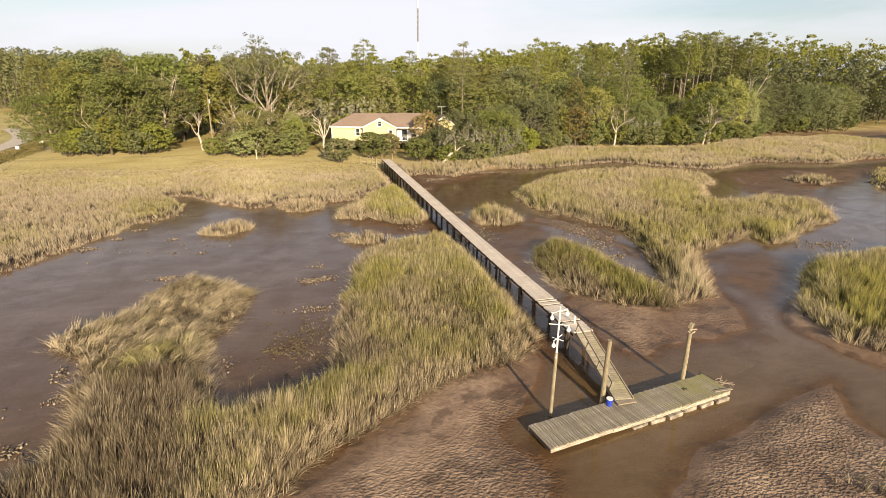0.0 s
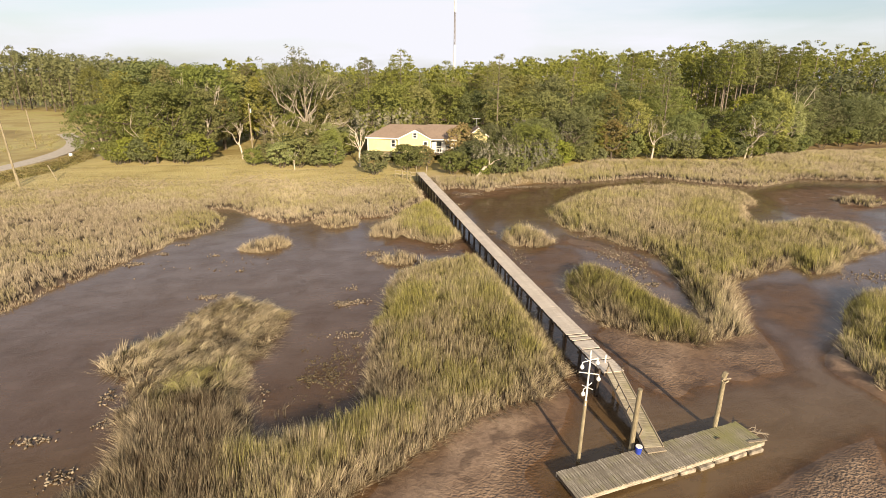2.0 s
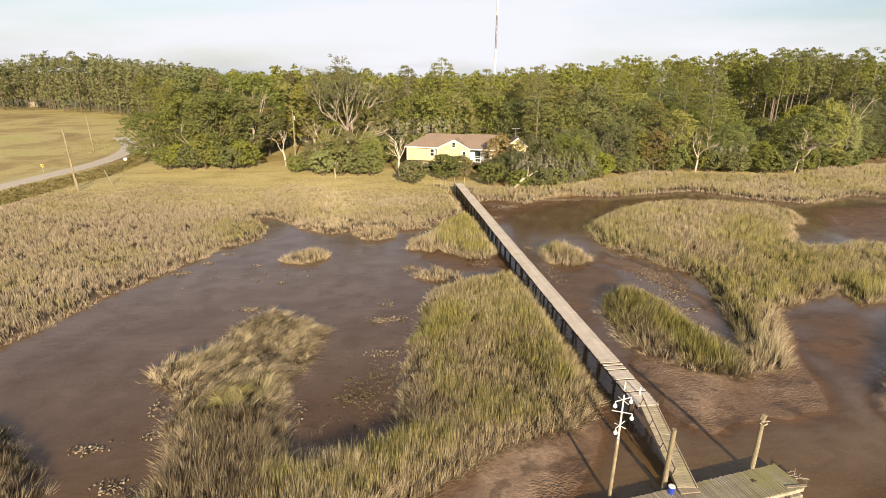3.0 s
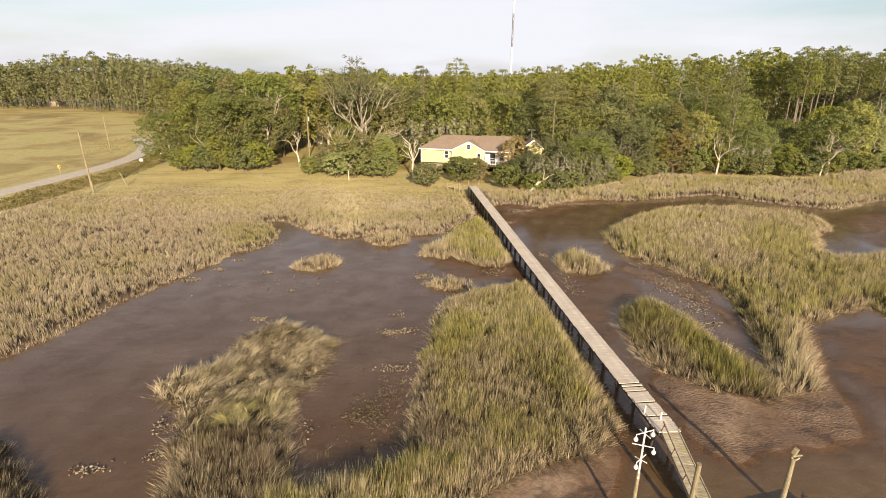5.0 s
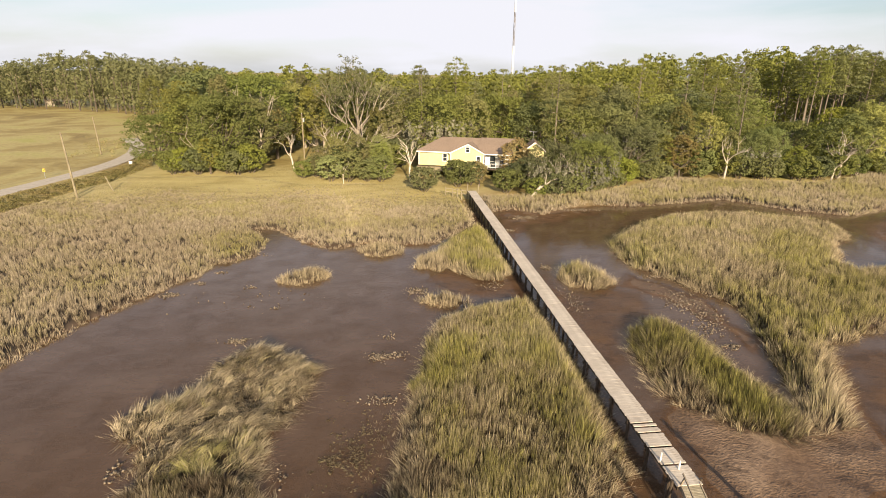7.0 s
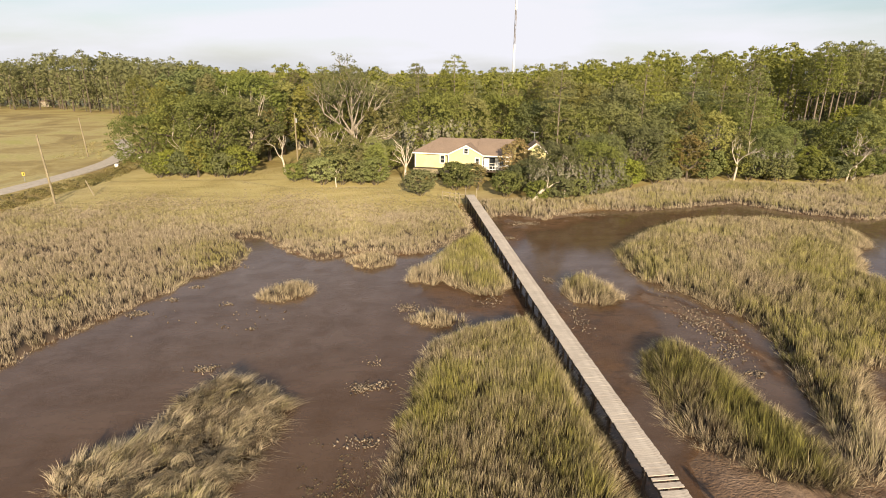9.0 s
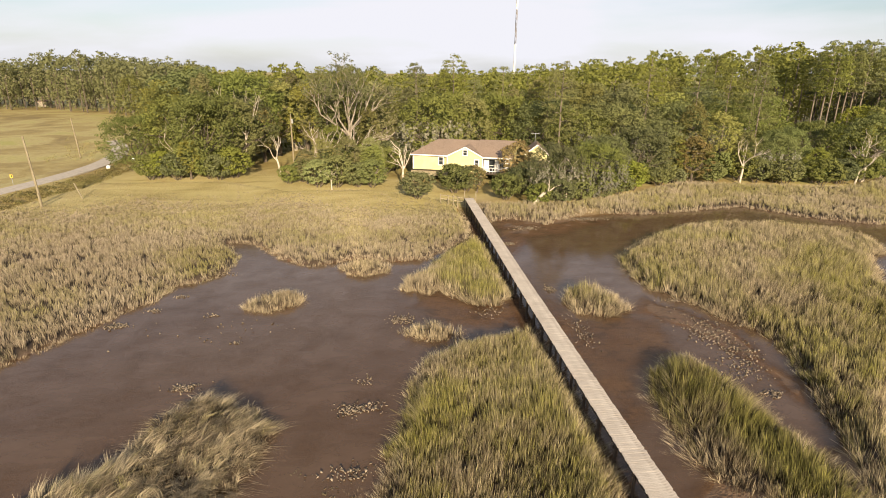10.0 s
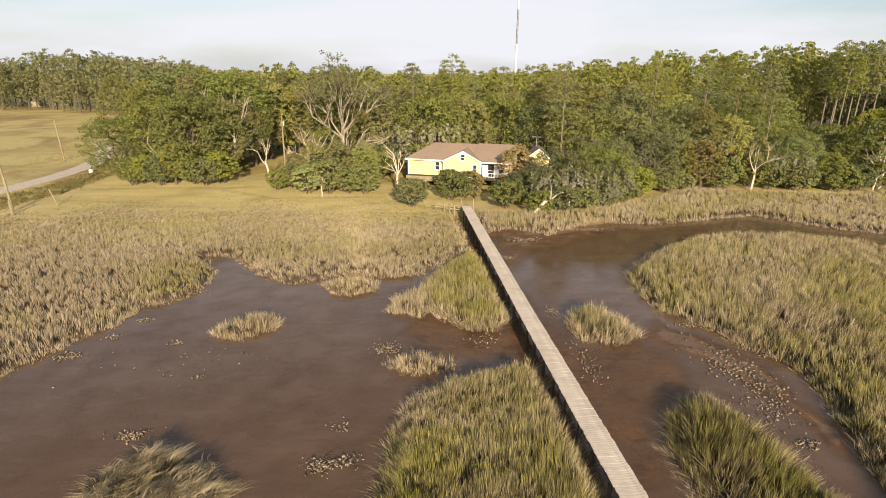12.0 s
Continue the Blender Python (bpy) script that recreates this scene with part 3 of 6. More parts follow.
add_attr(me, "soil_shade", smooth(0.1, 0.7, GROWN) * (1 - COVER))
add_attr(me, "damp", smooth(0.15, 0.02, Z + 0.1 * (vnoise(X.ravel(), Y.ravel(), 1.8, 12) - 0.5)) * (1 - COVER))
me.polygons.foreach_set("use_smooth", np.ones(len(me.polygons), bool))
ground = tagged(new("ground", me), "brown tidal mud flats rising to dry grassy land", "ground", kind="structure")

wx = np.concatenate([np.linspace(-1400, -70, 20), axis((-62, -32, 1.2), (-32, 20, 0.55), (20, 64, 1.0)), np.linspace(66, 1500, 24)])
wy = np.concatenate([np.linspace(-1500, -34, 20), axis((-28, -16, 0.7), (-16, 36, 0.55), (36, 62, 1.0))])
WX, WY = np.meshgrid(wx, wy)
nx, ny = len(wx), len(wy)
ii = np.arange(nx * ny).reshape(ny, nx)
quads = np.stack([ii[:-1, :-1], ii[:-1, 1:], ii[1:, 1:], ii[1:, :-1]], -1).reshape(-1, 4)
me = mesh_of("water", np.stack([WX.ravel(), WY.ravel(), np.full(WX.size, -0.03)], 1), quads, M_WATER, 4)
add_attr(me, "deep", -0.03 - ground_parts(WX.ravel(), WY.ravel())[0])
add_attr(me, "silt", smooth(3, -5, WY.ravel()))
water = tagged(new("water", me), "shallow silty brown water of a tidal creek", "water", kind="structure")

# the road
rl = []
for (ax, ay), (bx, by) in zip(ROAD_LINE, ROAD_LINE[1:]):
    for k in range(6):
        rl.append((ax + (bx - ax) * k / 6, ay + (by - ay) * k / 6))
rl = np.array(rl)
for _ in range(6):
    rl[1:-1] = (rl[:-2] + 2 * rl[1:-1] + rl[2:]) / 4
tan = np.gradient(rl, axis=0)
tan /= np.linalg.norm(tan, axis=1)[:, None]
side = np.stack([-tan[:, 1], tan[:, 0]], 1)
bm = bmesh.new()
rows = []
for p, s in zip(rl, side):
    z = max(ground_at(p[0] + o * s[0], p[1] + o * s[1]) for o in (-1.5, 0, 1.5)) + 0.05
    rows.append([bm.verts.new((p[0] + s[0] * o, p[1] + s[1] * o, z + dz)) for o, dz in ((-1.75, -0.25), (-1.7, 0), (0, 0.04), (1.7, 0), (1.75, -0.25))])
for r0, r1 in zip(rows, rows[1:]):
    for k in range(4):
        bm.faces.new((r0[k], r0[k + 1], r1[k + 1], r1[k]))
road = tagged(new("road", as_mesh("road", bm, M_ASPHALT)), "pale worn asphalt country road curving into trees", "road", kind="structure")


# ---- marsh grass ----
def grow(name, label, poly, density, height, width, dry, material=None, segments=1, fall=0.9, region=None, rag=0.55, seed=1, rim_width=1.1, zones=(), north=None, per=10, clump=1.0, vary=1.0, fringe=False):
    """Blades standing in tufts in a patch. dry: 0 green to 1 straw; fall: how far the blades of the rim lean out; zones: boxes (x0, x1, y0, y1, drier, paler, flattened); fringe: only the broken stems that hang out over the mud."""
    rng = np.random.default_rng(seed)
    px, py = np.array([p[0] for p in poly]), np.array([p[1] for p in poly])
    x0, x1, y0, y1 = px.min() - 0.5, px.max() + 0.5, py.min() - 0.5, py.max() + 0.5
    if region:
        x0, x1, y0, y1 = max(x0, region[0]), min(x1, region[1]), max(y0, region[2]), min(y1, region[3])
    tufts = max(1, int((x1 - x0) * (y1 - y0) * density / per))
    tx, ty = rng.uniform(x0, x1, tufts), rng.uniform(y0, y1, tufts)
    keep = (patch_depth(poly, tx, ty, rag) > -0.08) & (rng.random(tufts) < 0.3 + 1.1 * vnoise(tx, ty, 0.8, seed + 11))
    if fringe:
        pd = patch_depth(poly, tx, ty, rag)
        keep = (pd > -0.5) & (pd < 0.35) & (inside(poly, tx, ty + 0.15) - inside(poly, tx, ty - 0.15) > -0.05) & (rng.random(tufts) < 1.5 * vnoise(tx, ty, 1.1, seed + 11) - 0.2)
    if north:
        keep &= ty < north + 12 * (vnoise(tx, ty, 7.0, seed + 40) - 0.5) + rng.normal(0, 4.0, tufts)
    tx, ty = tx[keep], ty[keep]
    tufts = len(tx)
    rep = lambda a: np.repeat(a, per)
    n = tufts * per
    spread_size = (0.02 + 1.0 * width) * clump
    spread = rng.normal(0, 1, (n, 2)) * spread_size
    x, y = rep(tx) + spread[:, 0], rep(ty) + spread[:, 1]
    d = patch_depth(poly, tx, ty, rag)
    rim = np.ones(n) if fringe else rep(smooth(rim_width, 0.0, d))
    z = ground_parts(x, y)[0] - 0.03
    h = height * rep((0.52 + 0.36 * vnoise(tx, ty, 3.2, seed + 4) + 0.36 * vnoise(tx, ty, 0.6, seed + 6)) * rng.uniform(0.85, 1.15, tufts)) * rng.uniform(0.55, 1.08, n) * (1 - 0.2 * rim)
    if north:
        h = h * rep(1 - 0.5 * smooth(north - 10, north + 5, ty))
    e = 0.15
    gxx = inside(poly, tx + e, ty) - inside(poly, tx - e, ty)
    gyy = inside(poly, tx, ty + e) - inside(poly, tx, ty - e)
    gl = np.hypot(gxx, gyy) + 1e-6
    sway = 2 * math.pi * vnoise(tx, ty, 5.0, seed + 8)
    fan = spread / spread_size * 0.07
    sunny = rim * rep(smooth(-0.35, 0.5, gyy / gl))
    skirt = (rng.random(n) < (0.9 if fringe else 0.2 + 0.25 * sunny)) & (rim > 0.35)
    out = np.where(skirt, rng.uniform(0.75, 1.2, n), rep(rng.uniform(0.0, 0.4, tufts))) * rim * fall
    more_dry, more_tone, lie = np.zeros(tufts), np.zeros(tufts), np.zeros(tufts)
    for zx0, zx1, zy0, zy1, zd, zt, zl in zones:
        m = smooth(-1.3, 1.3, np.minimum(np.minimum(tx - zx0, zx1 - tx), np.minimum(ty - zy0, zy1 - ty)) + 1.6 * (vnoise(tx, ty, 2.0, seed + 30) - 0.5))
        more_dry, more_tone, lie = more_dry + zd * m, more_tone + zt * m, lie + zl * m
    comb = 0.1 + 3.0 * (vnoise(tx, ty, 2.2, seed + 31) - 0.5) + rng.normal(0, 0.9, tufts)
    lx = rep(lie * np.cos(comb)) + rep(0.1 * np.cos(sway) + rng.normal(0, 0.08, tufts)) + fan[:, 0] - rep(gxx / gl) * out + rng.normal(0, 0.075, n)
    ly = rep(lie * np.sin(comb)) + rep(0.1 * np.sin(sway) + rng.normal(0, 0.08, tufts)) + fan[:, 1] - rep(gyy / gl) * out + rng.normal(0, 0.075, n)
    ll = np.minimum(np.hypot(lx, ly), 1.3)
    up = np.sqrt(np.maximum(0.1, 1 - (ll * 0.75) ** 2))
    a = rng.uniform(0, math.pi, n)
    ww = width * 0.5 * rng.uniform(0.6, 1.4, n)
    base = np.stack([x, y, z], 1)
    half = np.stack([np.cos(a) * ww, np.sin(a) * ww * 0.5, np.zeros(n)], 1)
    tip = base + np.stack([lx * h, ly * h, up * h * (0.8 if segments == 2 else 1.0)], 1)
    mid = base + np.stack([lx * h * 0.33, ly * h * 0.33, up * h * 0.58], 1)
    td = dry + 0.75 * (vnoise(tx, ty, 5.5, seed + 1) - 0.5) + 0.6 * (vnoise(tx, ty, 1.3, seed + 3) - 0.5) + rng.normal(0, 0.2, tufts)
    td = td + more_dry
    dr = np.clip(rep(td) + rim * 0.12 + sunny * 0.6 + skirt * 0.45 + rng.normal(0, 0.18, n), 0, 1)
    tt = 0.5 + (rng.beta(0.9, 0.9, tufts) - 0.5) * vary
    tt = tt + more_tone
    tone = np.clip(rep(tt) + skirt * 0.3 + rng.normal(0, 0.18 * vary, n), 0, 1)
    if segments == 2:
        v = np.stack([base - half, base + half, mid + half * 0.85, mid - half * 0.85, tip], 1).reshape(-1, 3)
        i0 = np.arange(n)[:, None] * 5
        f = np.stack([i0 + [0, 1, 2], i0 + [0, 2, 3], i0 + [3, 2, 4]], 1).reshape(-1, 3)
        ups, k = np.tile([0, 0, 0.58, 0.58, 1.0], n), 5
    else:
        v = np.stack([base - half, base + half, tip], 1).reshape(-1, 3)
        f = np.arange(n * 3).reshape(-1, 3)
        # the painted foot shade is lifted on fallen stems and sun-facing rims
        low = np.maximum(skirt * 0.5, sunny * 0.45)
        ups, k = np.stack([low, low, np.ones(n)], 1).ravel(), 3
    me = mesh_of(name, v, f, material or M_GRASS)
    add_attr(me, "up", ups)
    add_attr(me, "dry", np.repeat(dr, k))
    add_attr(me, "tone", np.repeat(tone, k))
    return tagged(new(name, me), label, "marsh grass", kind="stuff")


MAIN_ZONES = ((-30, -16.5, 3.5, 20, 0.42, -0.1, 0.5), (-34, -18.5, -24, 3.5, 0.7, -0.34, 0.3), (-13.5, -10.8, 1, 10, 0.65, -0.3, 0.35), (-9.5, -2.6, 3, 10.5, 0.3, -0.12, 0.0), (-21, -2, -18, 3, 0.05, -0.08, 0.0))
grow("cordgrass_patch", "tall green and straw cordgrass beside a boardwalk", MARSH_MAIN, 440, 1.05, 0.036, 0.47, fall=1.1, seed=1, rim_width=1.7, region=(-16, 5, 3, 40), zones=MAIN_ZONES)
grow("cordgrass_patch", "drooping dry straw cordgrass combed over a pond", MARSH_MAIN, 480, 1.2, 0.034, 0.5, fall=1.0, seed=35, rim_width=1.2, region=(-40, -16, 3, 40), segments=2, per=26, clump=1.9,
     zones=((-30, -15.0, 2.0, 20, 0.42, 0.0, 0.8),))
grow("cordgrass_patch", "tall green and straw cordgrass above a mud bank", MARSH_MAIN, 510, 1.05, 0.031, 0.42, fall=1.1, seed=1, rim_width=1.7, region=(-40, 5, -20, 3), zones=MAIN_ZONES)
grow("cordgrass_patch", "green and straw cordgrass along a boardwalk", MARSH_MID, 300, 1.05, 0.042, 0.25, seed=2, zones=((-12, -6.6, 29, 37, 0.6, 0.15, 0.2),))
grow("cordgrass_islet", "small straw cordgrass clump beside oyster shells", ISLET_OYSTER, 290, 1.0, 0.042, 0.85, seed=3, rag=0.35)
grow("cordgrass_islet", "pale straw cordgrass clump before a marsh edge", ISLET_RIM, 260, 1.05, 0.042, 0.95, seed=38, rag=0.35, rim_width=1.5)
grow("cordgrass_islet", "small straw cordgrass clump in a pond", ISLET_POND, 300, 1.2, 0.042, 0.8, seed=4, rag=0.35)
grow("cordgrass_islet", "small green cordgrass clump in a creek", ISLET_CREEK, 300, 1.3, 0.042, 0.45, seed=5, rag=0.35)
grow("cordgrass_islet", "dark dead cordgrass clump at a pond rim", ISLET_EDGE, 220, 0.9, 0.036, 0.8, seed=14, per=16, clump=1.5, zones=((-40, -20, -10, 10, 0.1, -0.55, 0.5),))
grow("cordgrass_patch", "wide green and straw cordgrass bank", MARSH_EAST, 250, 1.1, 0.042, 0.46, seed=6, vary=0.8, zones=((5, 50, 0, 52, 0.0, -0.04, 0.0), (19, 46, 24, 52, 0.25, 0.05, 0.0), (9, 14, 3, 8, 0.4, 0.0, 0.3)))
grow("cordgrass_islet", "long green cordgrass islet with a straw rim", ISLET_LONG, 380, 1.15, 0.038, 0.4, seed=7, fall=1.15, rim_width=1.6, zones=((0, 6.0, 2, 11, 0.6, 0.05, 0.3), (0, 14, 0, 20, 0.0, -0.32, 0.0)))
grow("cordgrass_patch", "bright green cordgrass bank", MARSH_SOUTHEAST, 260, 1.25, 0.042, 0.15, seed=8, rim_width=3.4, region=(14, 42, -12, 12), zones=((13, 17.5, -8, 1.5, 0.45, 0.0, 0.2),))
for poly, n, k in ((MARSH_MAIN, 95, 31), (ISLET_LONG, 110, 32), (MARSH_SOUTHEAST, 70, 33), (MARSH_EAST, 45, 34)):
    grow("broken_stems", "pale broken cordgrass stems hanging over mud", poly, n, 0.95, 0.026, 0.9, seed=k, fringe=True, per=6, fall=1.0, region=(-30, 44, -17, 30))
grow("dead_stems", "sparse dead reed stems on a mud bar", [(4.2, -11.7), (6.6, -11.2), (7.5, -12.6), (5.2, -13.6)], 60, 0.75, 0.03, 0.95, seed=15, zones=((0, 10, -16, -9, 0.0, -0.1, 0.5),))
for poly, n, k in (([(-18.9, -0.8), (-18.8, 3.2), (-16.6, 2.6), (-15.8, 0)], 22, 16), ([(-14.1, 1), (-12.2, 1.6), (-11.6, 8.6), (-13.2, 8)], 30, 17)):
    grow("dead_stems", "sparse grey dead reed stems standing in shallow water", poly, n, 0.6, 0.026, 0.95, seed=k, zones=((-30, 0, -9, 12, 0.2, -0.5, 0.55),))
grow("cordgrass_patch", "straw cordgrass belt below the woods", MARSH_NORTHEAST, 125, 0.85, 0.06, 0.62, M_MEADOW, seed=9, region=(0, 115, 40, 80), vary=0.6)
grow("cordgrass_islet", "far straw cordgrass clump in a creek", ISLET_FAR, 60, 0.9, 0.08, 0.7, seed=10)
grow("cordgrass_patch", "far green cordgrass bank", MARSH_FAREAST, 30, 1.0, 0.1, 0.45, seed=11)
grow("cordgrass_patch", "dry straw marsh beside a pond", MARSH_WEST, 180, 0.68, 0.045, 0.85, M_MEADOW, seed=12, region=(-64, 0, 5, 70), north=61, per=9, clump=1.1, vary=0.65, zones=((-32, -24, 30, 42, -0.3, 0.0, 0.0), (-40, 0, 48, 60, -0.15, 0.1, 0.0)))
grow("marsh_meadow", "low straw and yellow-green marsh meadow", MARSH_WEST, 95, 0.17, 0.05, 0.42, M_LAWN, seed=13, region=(-66, 0, 53, 84), zones=((-80, 10, 50, 90, 0.0, 0.1, 0.0),), per=2, clump=4.0, vary=0.6)
grow("yard_grass", "dry yellow-green grass of a yard", [(-50, 78), (-37, 77), (-25, 69), (-13, 70), (-8, 65), (-1, 65), (-1, 72), (-10, 78), (-24, 84), (-29, 93), (-36, 82), (-50, 83)], 90, 0.15, 0.05, 0.5, M_LAWN, seed=37, per=2, clump=4.0, vary=0.4)


# ---- boardwalk, gangway and float ----
DECK_Z, WALK_W = 1.4, 1.2
WALK_LINE = [(0.02, -0.4), (-0.06, 11.0), (-0.04, 27.0), (0.08, 42.0), (0.18, 60.0)]


def walk_x(y):
    return float(np.interp(y, [p[1] for p in WALK_LINE], [p[0] for p in WALK_LINE]))


boardwalk = thing("boardwalk", "long narrow weathered grey plank boardwalk on dark piles", "boardwalk")
plank_me = as_mesh("plank", box((WALK_W, 0.149, 0.04)), M_DECK)
step = 0.152
count = int(60.2 / step)
rest = bmesh.new()
rng = random.Random(5)
for i in range(count):
    y = -0.35 + i * step
    if i in (8, 16, 23, 26, 28):
        continue
    m = Matrix.Translation((walk_x(y) + rng.uniform(-0.025, 0.025), y, DECK_Z - 0.02 + rng.uniform(-0.003, 0.003))) @ Euler(
        (rng.uniform(-0.01, 0.01), rng.uniform(-0.006, 0.006), rng.uniform(-0.01, 0.01))).to_matrix().to_4x4()
    if i < 290:
        ob = new("plank", plank_me)
        ob.parent = boardwalk
        ob.matrix_basis = m
    else:
        bmesh.ops.create_cube(rest, size=1, matrix=m @ Matrix.Diagonal((WALK_W, 0.1485, 0.04, 1)))
part("far_planks", rest, M_DECK, boardwalk)["kind"] = "stuff"
for s in (-1, 1):
    bm = bmesh.new()
    for (ax, ay), (bx, by) in zip(WALK_LINE, WALK_LINE[1:]):
        beam((ax + s * 0.5, ay, DECK_Z - 0.15), (bx + s * 0.5, by, DECK_Z - 0.15), 0.05, 0.2, bm=bm)
    part("stringer", bm, M_PILE, boardwalk)
pile_me = as_mesh("piling", pipe([(0, 0, -0.9), (0, 0, 0.4), (0.01, 0, 1.36)], [0.085, 0.085, 0.075], 7), M_PILE)
cap_me = as_mesh("crossbeam", box((1.3, 0.1, 0.16), bevel=0.01), M_PILE)
y = 0.2
while y < 59:
    for s in (-1, 1):
        ob = new("piling", pile_me)
        ob.parent = boardwalk
        ob.matrix_basis = pose(walk_x(y) + s * 0.57, y, 0, rng.uniform(-2, 2), rng.uniform(-2, 2), rng.uniform(0, 90))
    ob = new("crossbeam", cap_me)
    ob.parent = boardwalk
    ob.matrix_basis = pose(walk_x(y), y + 0.11, DECK_Z - 0.31)
    y += 2.05

FLOAT_AT = pose(-0.27, -5.66, 0, 0, 0, 8.9)
FLOAT_L, FLOAT_W, FLOAT_Z = 10.05, 1.6, 0.33
dock = thing("floating_dock", "long low floating dock of mossy weathered planks resting on mud", "floating dock", FLOAT_AT)
fp_me = as_mesh("plank", box((0.118, FLOAT_W, 0.04), bevel=0.006), M_FLOAT)
n = int(FLOAT_L / 0.132)
for i in range(n):
    ob = new("plank", fp_me)
    ob.parent = dock
    ob.matrix_basis = pose(-FLOAT_L / 2 + 0.066 + i * 0.132, rng.uniform(-0.022, 0.022), FLOAT_Z - 0.02 + rng.uniform(-0.005, 0.007), rng.uniform(-0.4, 0.4), rng.uniform(-0.8, 0.8), rng.uniform(-0.7, 0.7))
for s in (-1, 1):
    x = -FLOAT_L / 2 + 0.02
    for l, dz in ((3.1, 0.0), (2.35, -0.025), (1.5, 0.012), (3.05, -0.008)):
        part("side_beam", box((l - 0.02, 0.05, 0.17), (x + l / 2, s * (FLOAT_W / 2 - 0.03), FLOAT_Z - 0.13 + dz), Euler((0, radians(rng.uniform(-0.5, 0.5)), 0)).to_matrix(), 0.008), M_BLEACH, dock, "sun-bleached split fascia board")
        x += l
    part("end_beam", box((0.05, FLOAT_W - 0.14, 0.17), (s * (FLOAT_L / 2 - 0.05), 0, FLOAT_Z - 0.13), bevel=0.008), M_PILE, dock)
for k in range(6):
    part("flotation_block", box((0.8, 1.46, 0.24), (-0.45 + k * 0.97, -0.13 - 0.05 * (k % 3), FLOAT_Z - (0.38 if k < 1 else 0.33)), Euler((0, radians(-3.5 + 1.3 * (k % 4)), radians((-1) ** k * 2))).to_matrix(), 0.03), M_FOAM, dock, "grey foam float billet")
part("cleat", box((0.22, 0.06, 0.06), (3.1, 0.1, FLOAT_Z + 0.03), bevel=0.015), M_PILE, dock)
part("loose_board", beam((4.2, -0.55, FLOAT_Z + 0.02), (5.15, -0.72, FLOAT_Z + 0.02), 0.12, 0.035), M_RAIL, dock)

rng2 = random.Random(8)
bm = bmesh.new()
for _ in range(9):
    a = rng2.uniform(0, 6.28)
    c = Vector((5.2 + rng2.uniform(-0.1, 0.25), -0.1 + rng2.uniform(-0.35, 0.35), 0.22 + rng2.uniform(0, 0.12)))
    d = Vector((math.cos(a), math.sin(a), rng2.uniform(-0.1, 0.3))) * rng2.uniform(0.2, 0.4)
    pipe([c - d, c + Vector((0, 0, 0.05)), c + d], [0.012, 0.02, 0.01], 5, bm)
drift = tagged(new("driftwood", as_mesh("driftwood", bm, M_RAIL)), "small tangle of drift twigs caught on a dock end", "driftwood")
drift.matrix_basis = FLOAT_AT

ramp = thing("gangway", "sloping wooden gangway with rails down to a float", "gangway")
ra, rb = Vector((0.1, -0.3, DECK_Z - 0.03)), Vector((-0.5, -5.15, 0.42))
rd = (rb - ra).normalized()
rs = rd.cross(Vector((0, 0, 1))).normalized()
ru = rs.cross(rd)
RW = 0.8
gr = Matrix((rs, rd, ru)).transposed().to_4x4()
gp_me = as_mesh("plank", box((RW, 0.146, 0.03), bevel=0.004), M_RAMP)
n = int((rb - ra).length / 0.155)
for i in range(n):
    ob = new("plank", gp_me)
    ob.parent = ramp
    ob.matrix_basis = Matrix.Translation(ra + rd * (0.08 + i * 0.155) + ru * rng.uniform(-0.004, 0.004)) @ gr @ pose(0, 0, 0, 0, 0, rng.uniform(-0.8, 0.8))
for s in (-1, 1):
    o = rs * s * (RW / 2 + 0.03)
    part("side_beam", beam(ra + o - ru * 0.04, rb + o - ru * 0.04, 0.05, 0.2), M_RAIL, ramp)
o = rs * (RW / 2 + 0.03)
part("handrail", beam(ra + o + ru * 0.62, rb + o + ru * 0.55 - rd * 0.5, 0.045, 0.09), M_RAIL, ramp)
for q in (0.02, 0.3, 0.58, 0.87):
    b = ra + (rb - ra) * q + o
    part("rail_post", beam(b - ru * 0.05, b + ru * 0.62 + rd * 0.12, 0.06, 0.06), M_RAIL, ramp)
part("lip", box((RW + 0.12, 0.32, 0.05), rb + Vector((0, -0.12, -0.03)), bevel=0.01), M_RAIL, ramp)

# the two tall end posts that carry the gangway hinge
hinge = thing("hinge_frame", "dark posts at the boardwalk end with white pipe stubs", "post frame")
for s in (-1, 1):
    part("post", pipe([(s * 0.66, -0.2, -0.6), (s * 0.66, -0.2, 1.5)], [0.08, 0.07], 8), M_PILE, hinge)
for x, y in ((0.06, 0.55), (-0.5, 1.15)):
    part("pipe_stub", pipe([(x, y, DECK_Z - 0.05), (x + 0.01, y, DECK_Z + 0.44)], [0.04, 0.04], 8), M_WHITE, hinge, "short white pipe")

# poles beside the float
bird_pole = thing("gourd_pole", "tall wooden pole with a white top, crossarms and hanging gourds", "bird house pole", pose(0.1, 0, 0))
part("lower_pole", pipe([(-4.0, -4.78, -0.8), (-4.03, -4.94, 3.15)], [0.085, 0.07], 10), M_POST, bird_pole)
part("upper_pole", pipe([(-4.04, -4.96, 2.9), (-4.05, -5.0, 5.25)], [0.042, 0.032], 8), M_WHITE, bird_pole)
def gourd():
    prof = [(0.0, 0.02), (-0.08, 0.025), (-0.14, 0.06), (-0.22, 0.115), (-0.3, 0.12), (-0.37, 0.08), (-0.4, 0.02)]
    return pipe([(0, 0, z) for z, r in prof], [r for z, r in prof], 10)
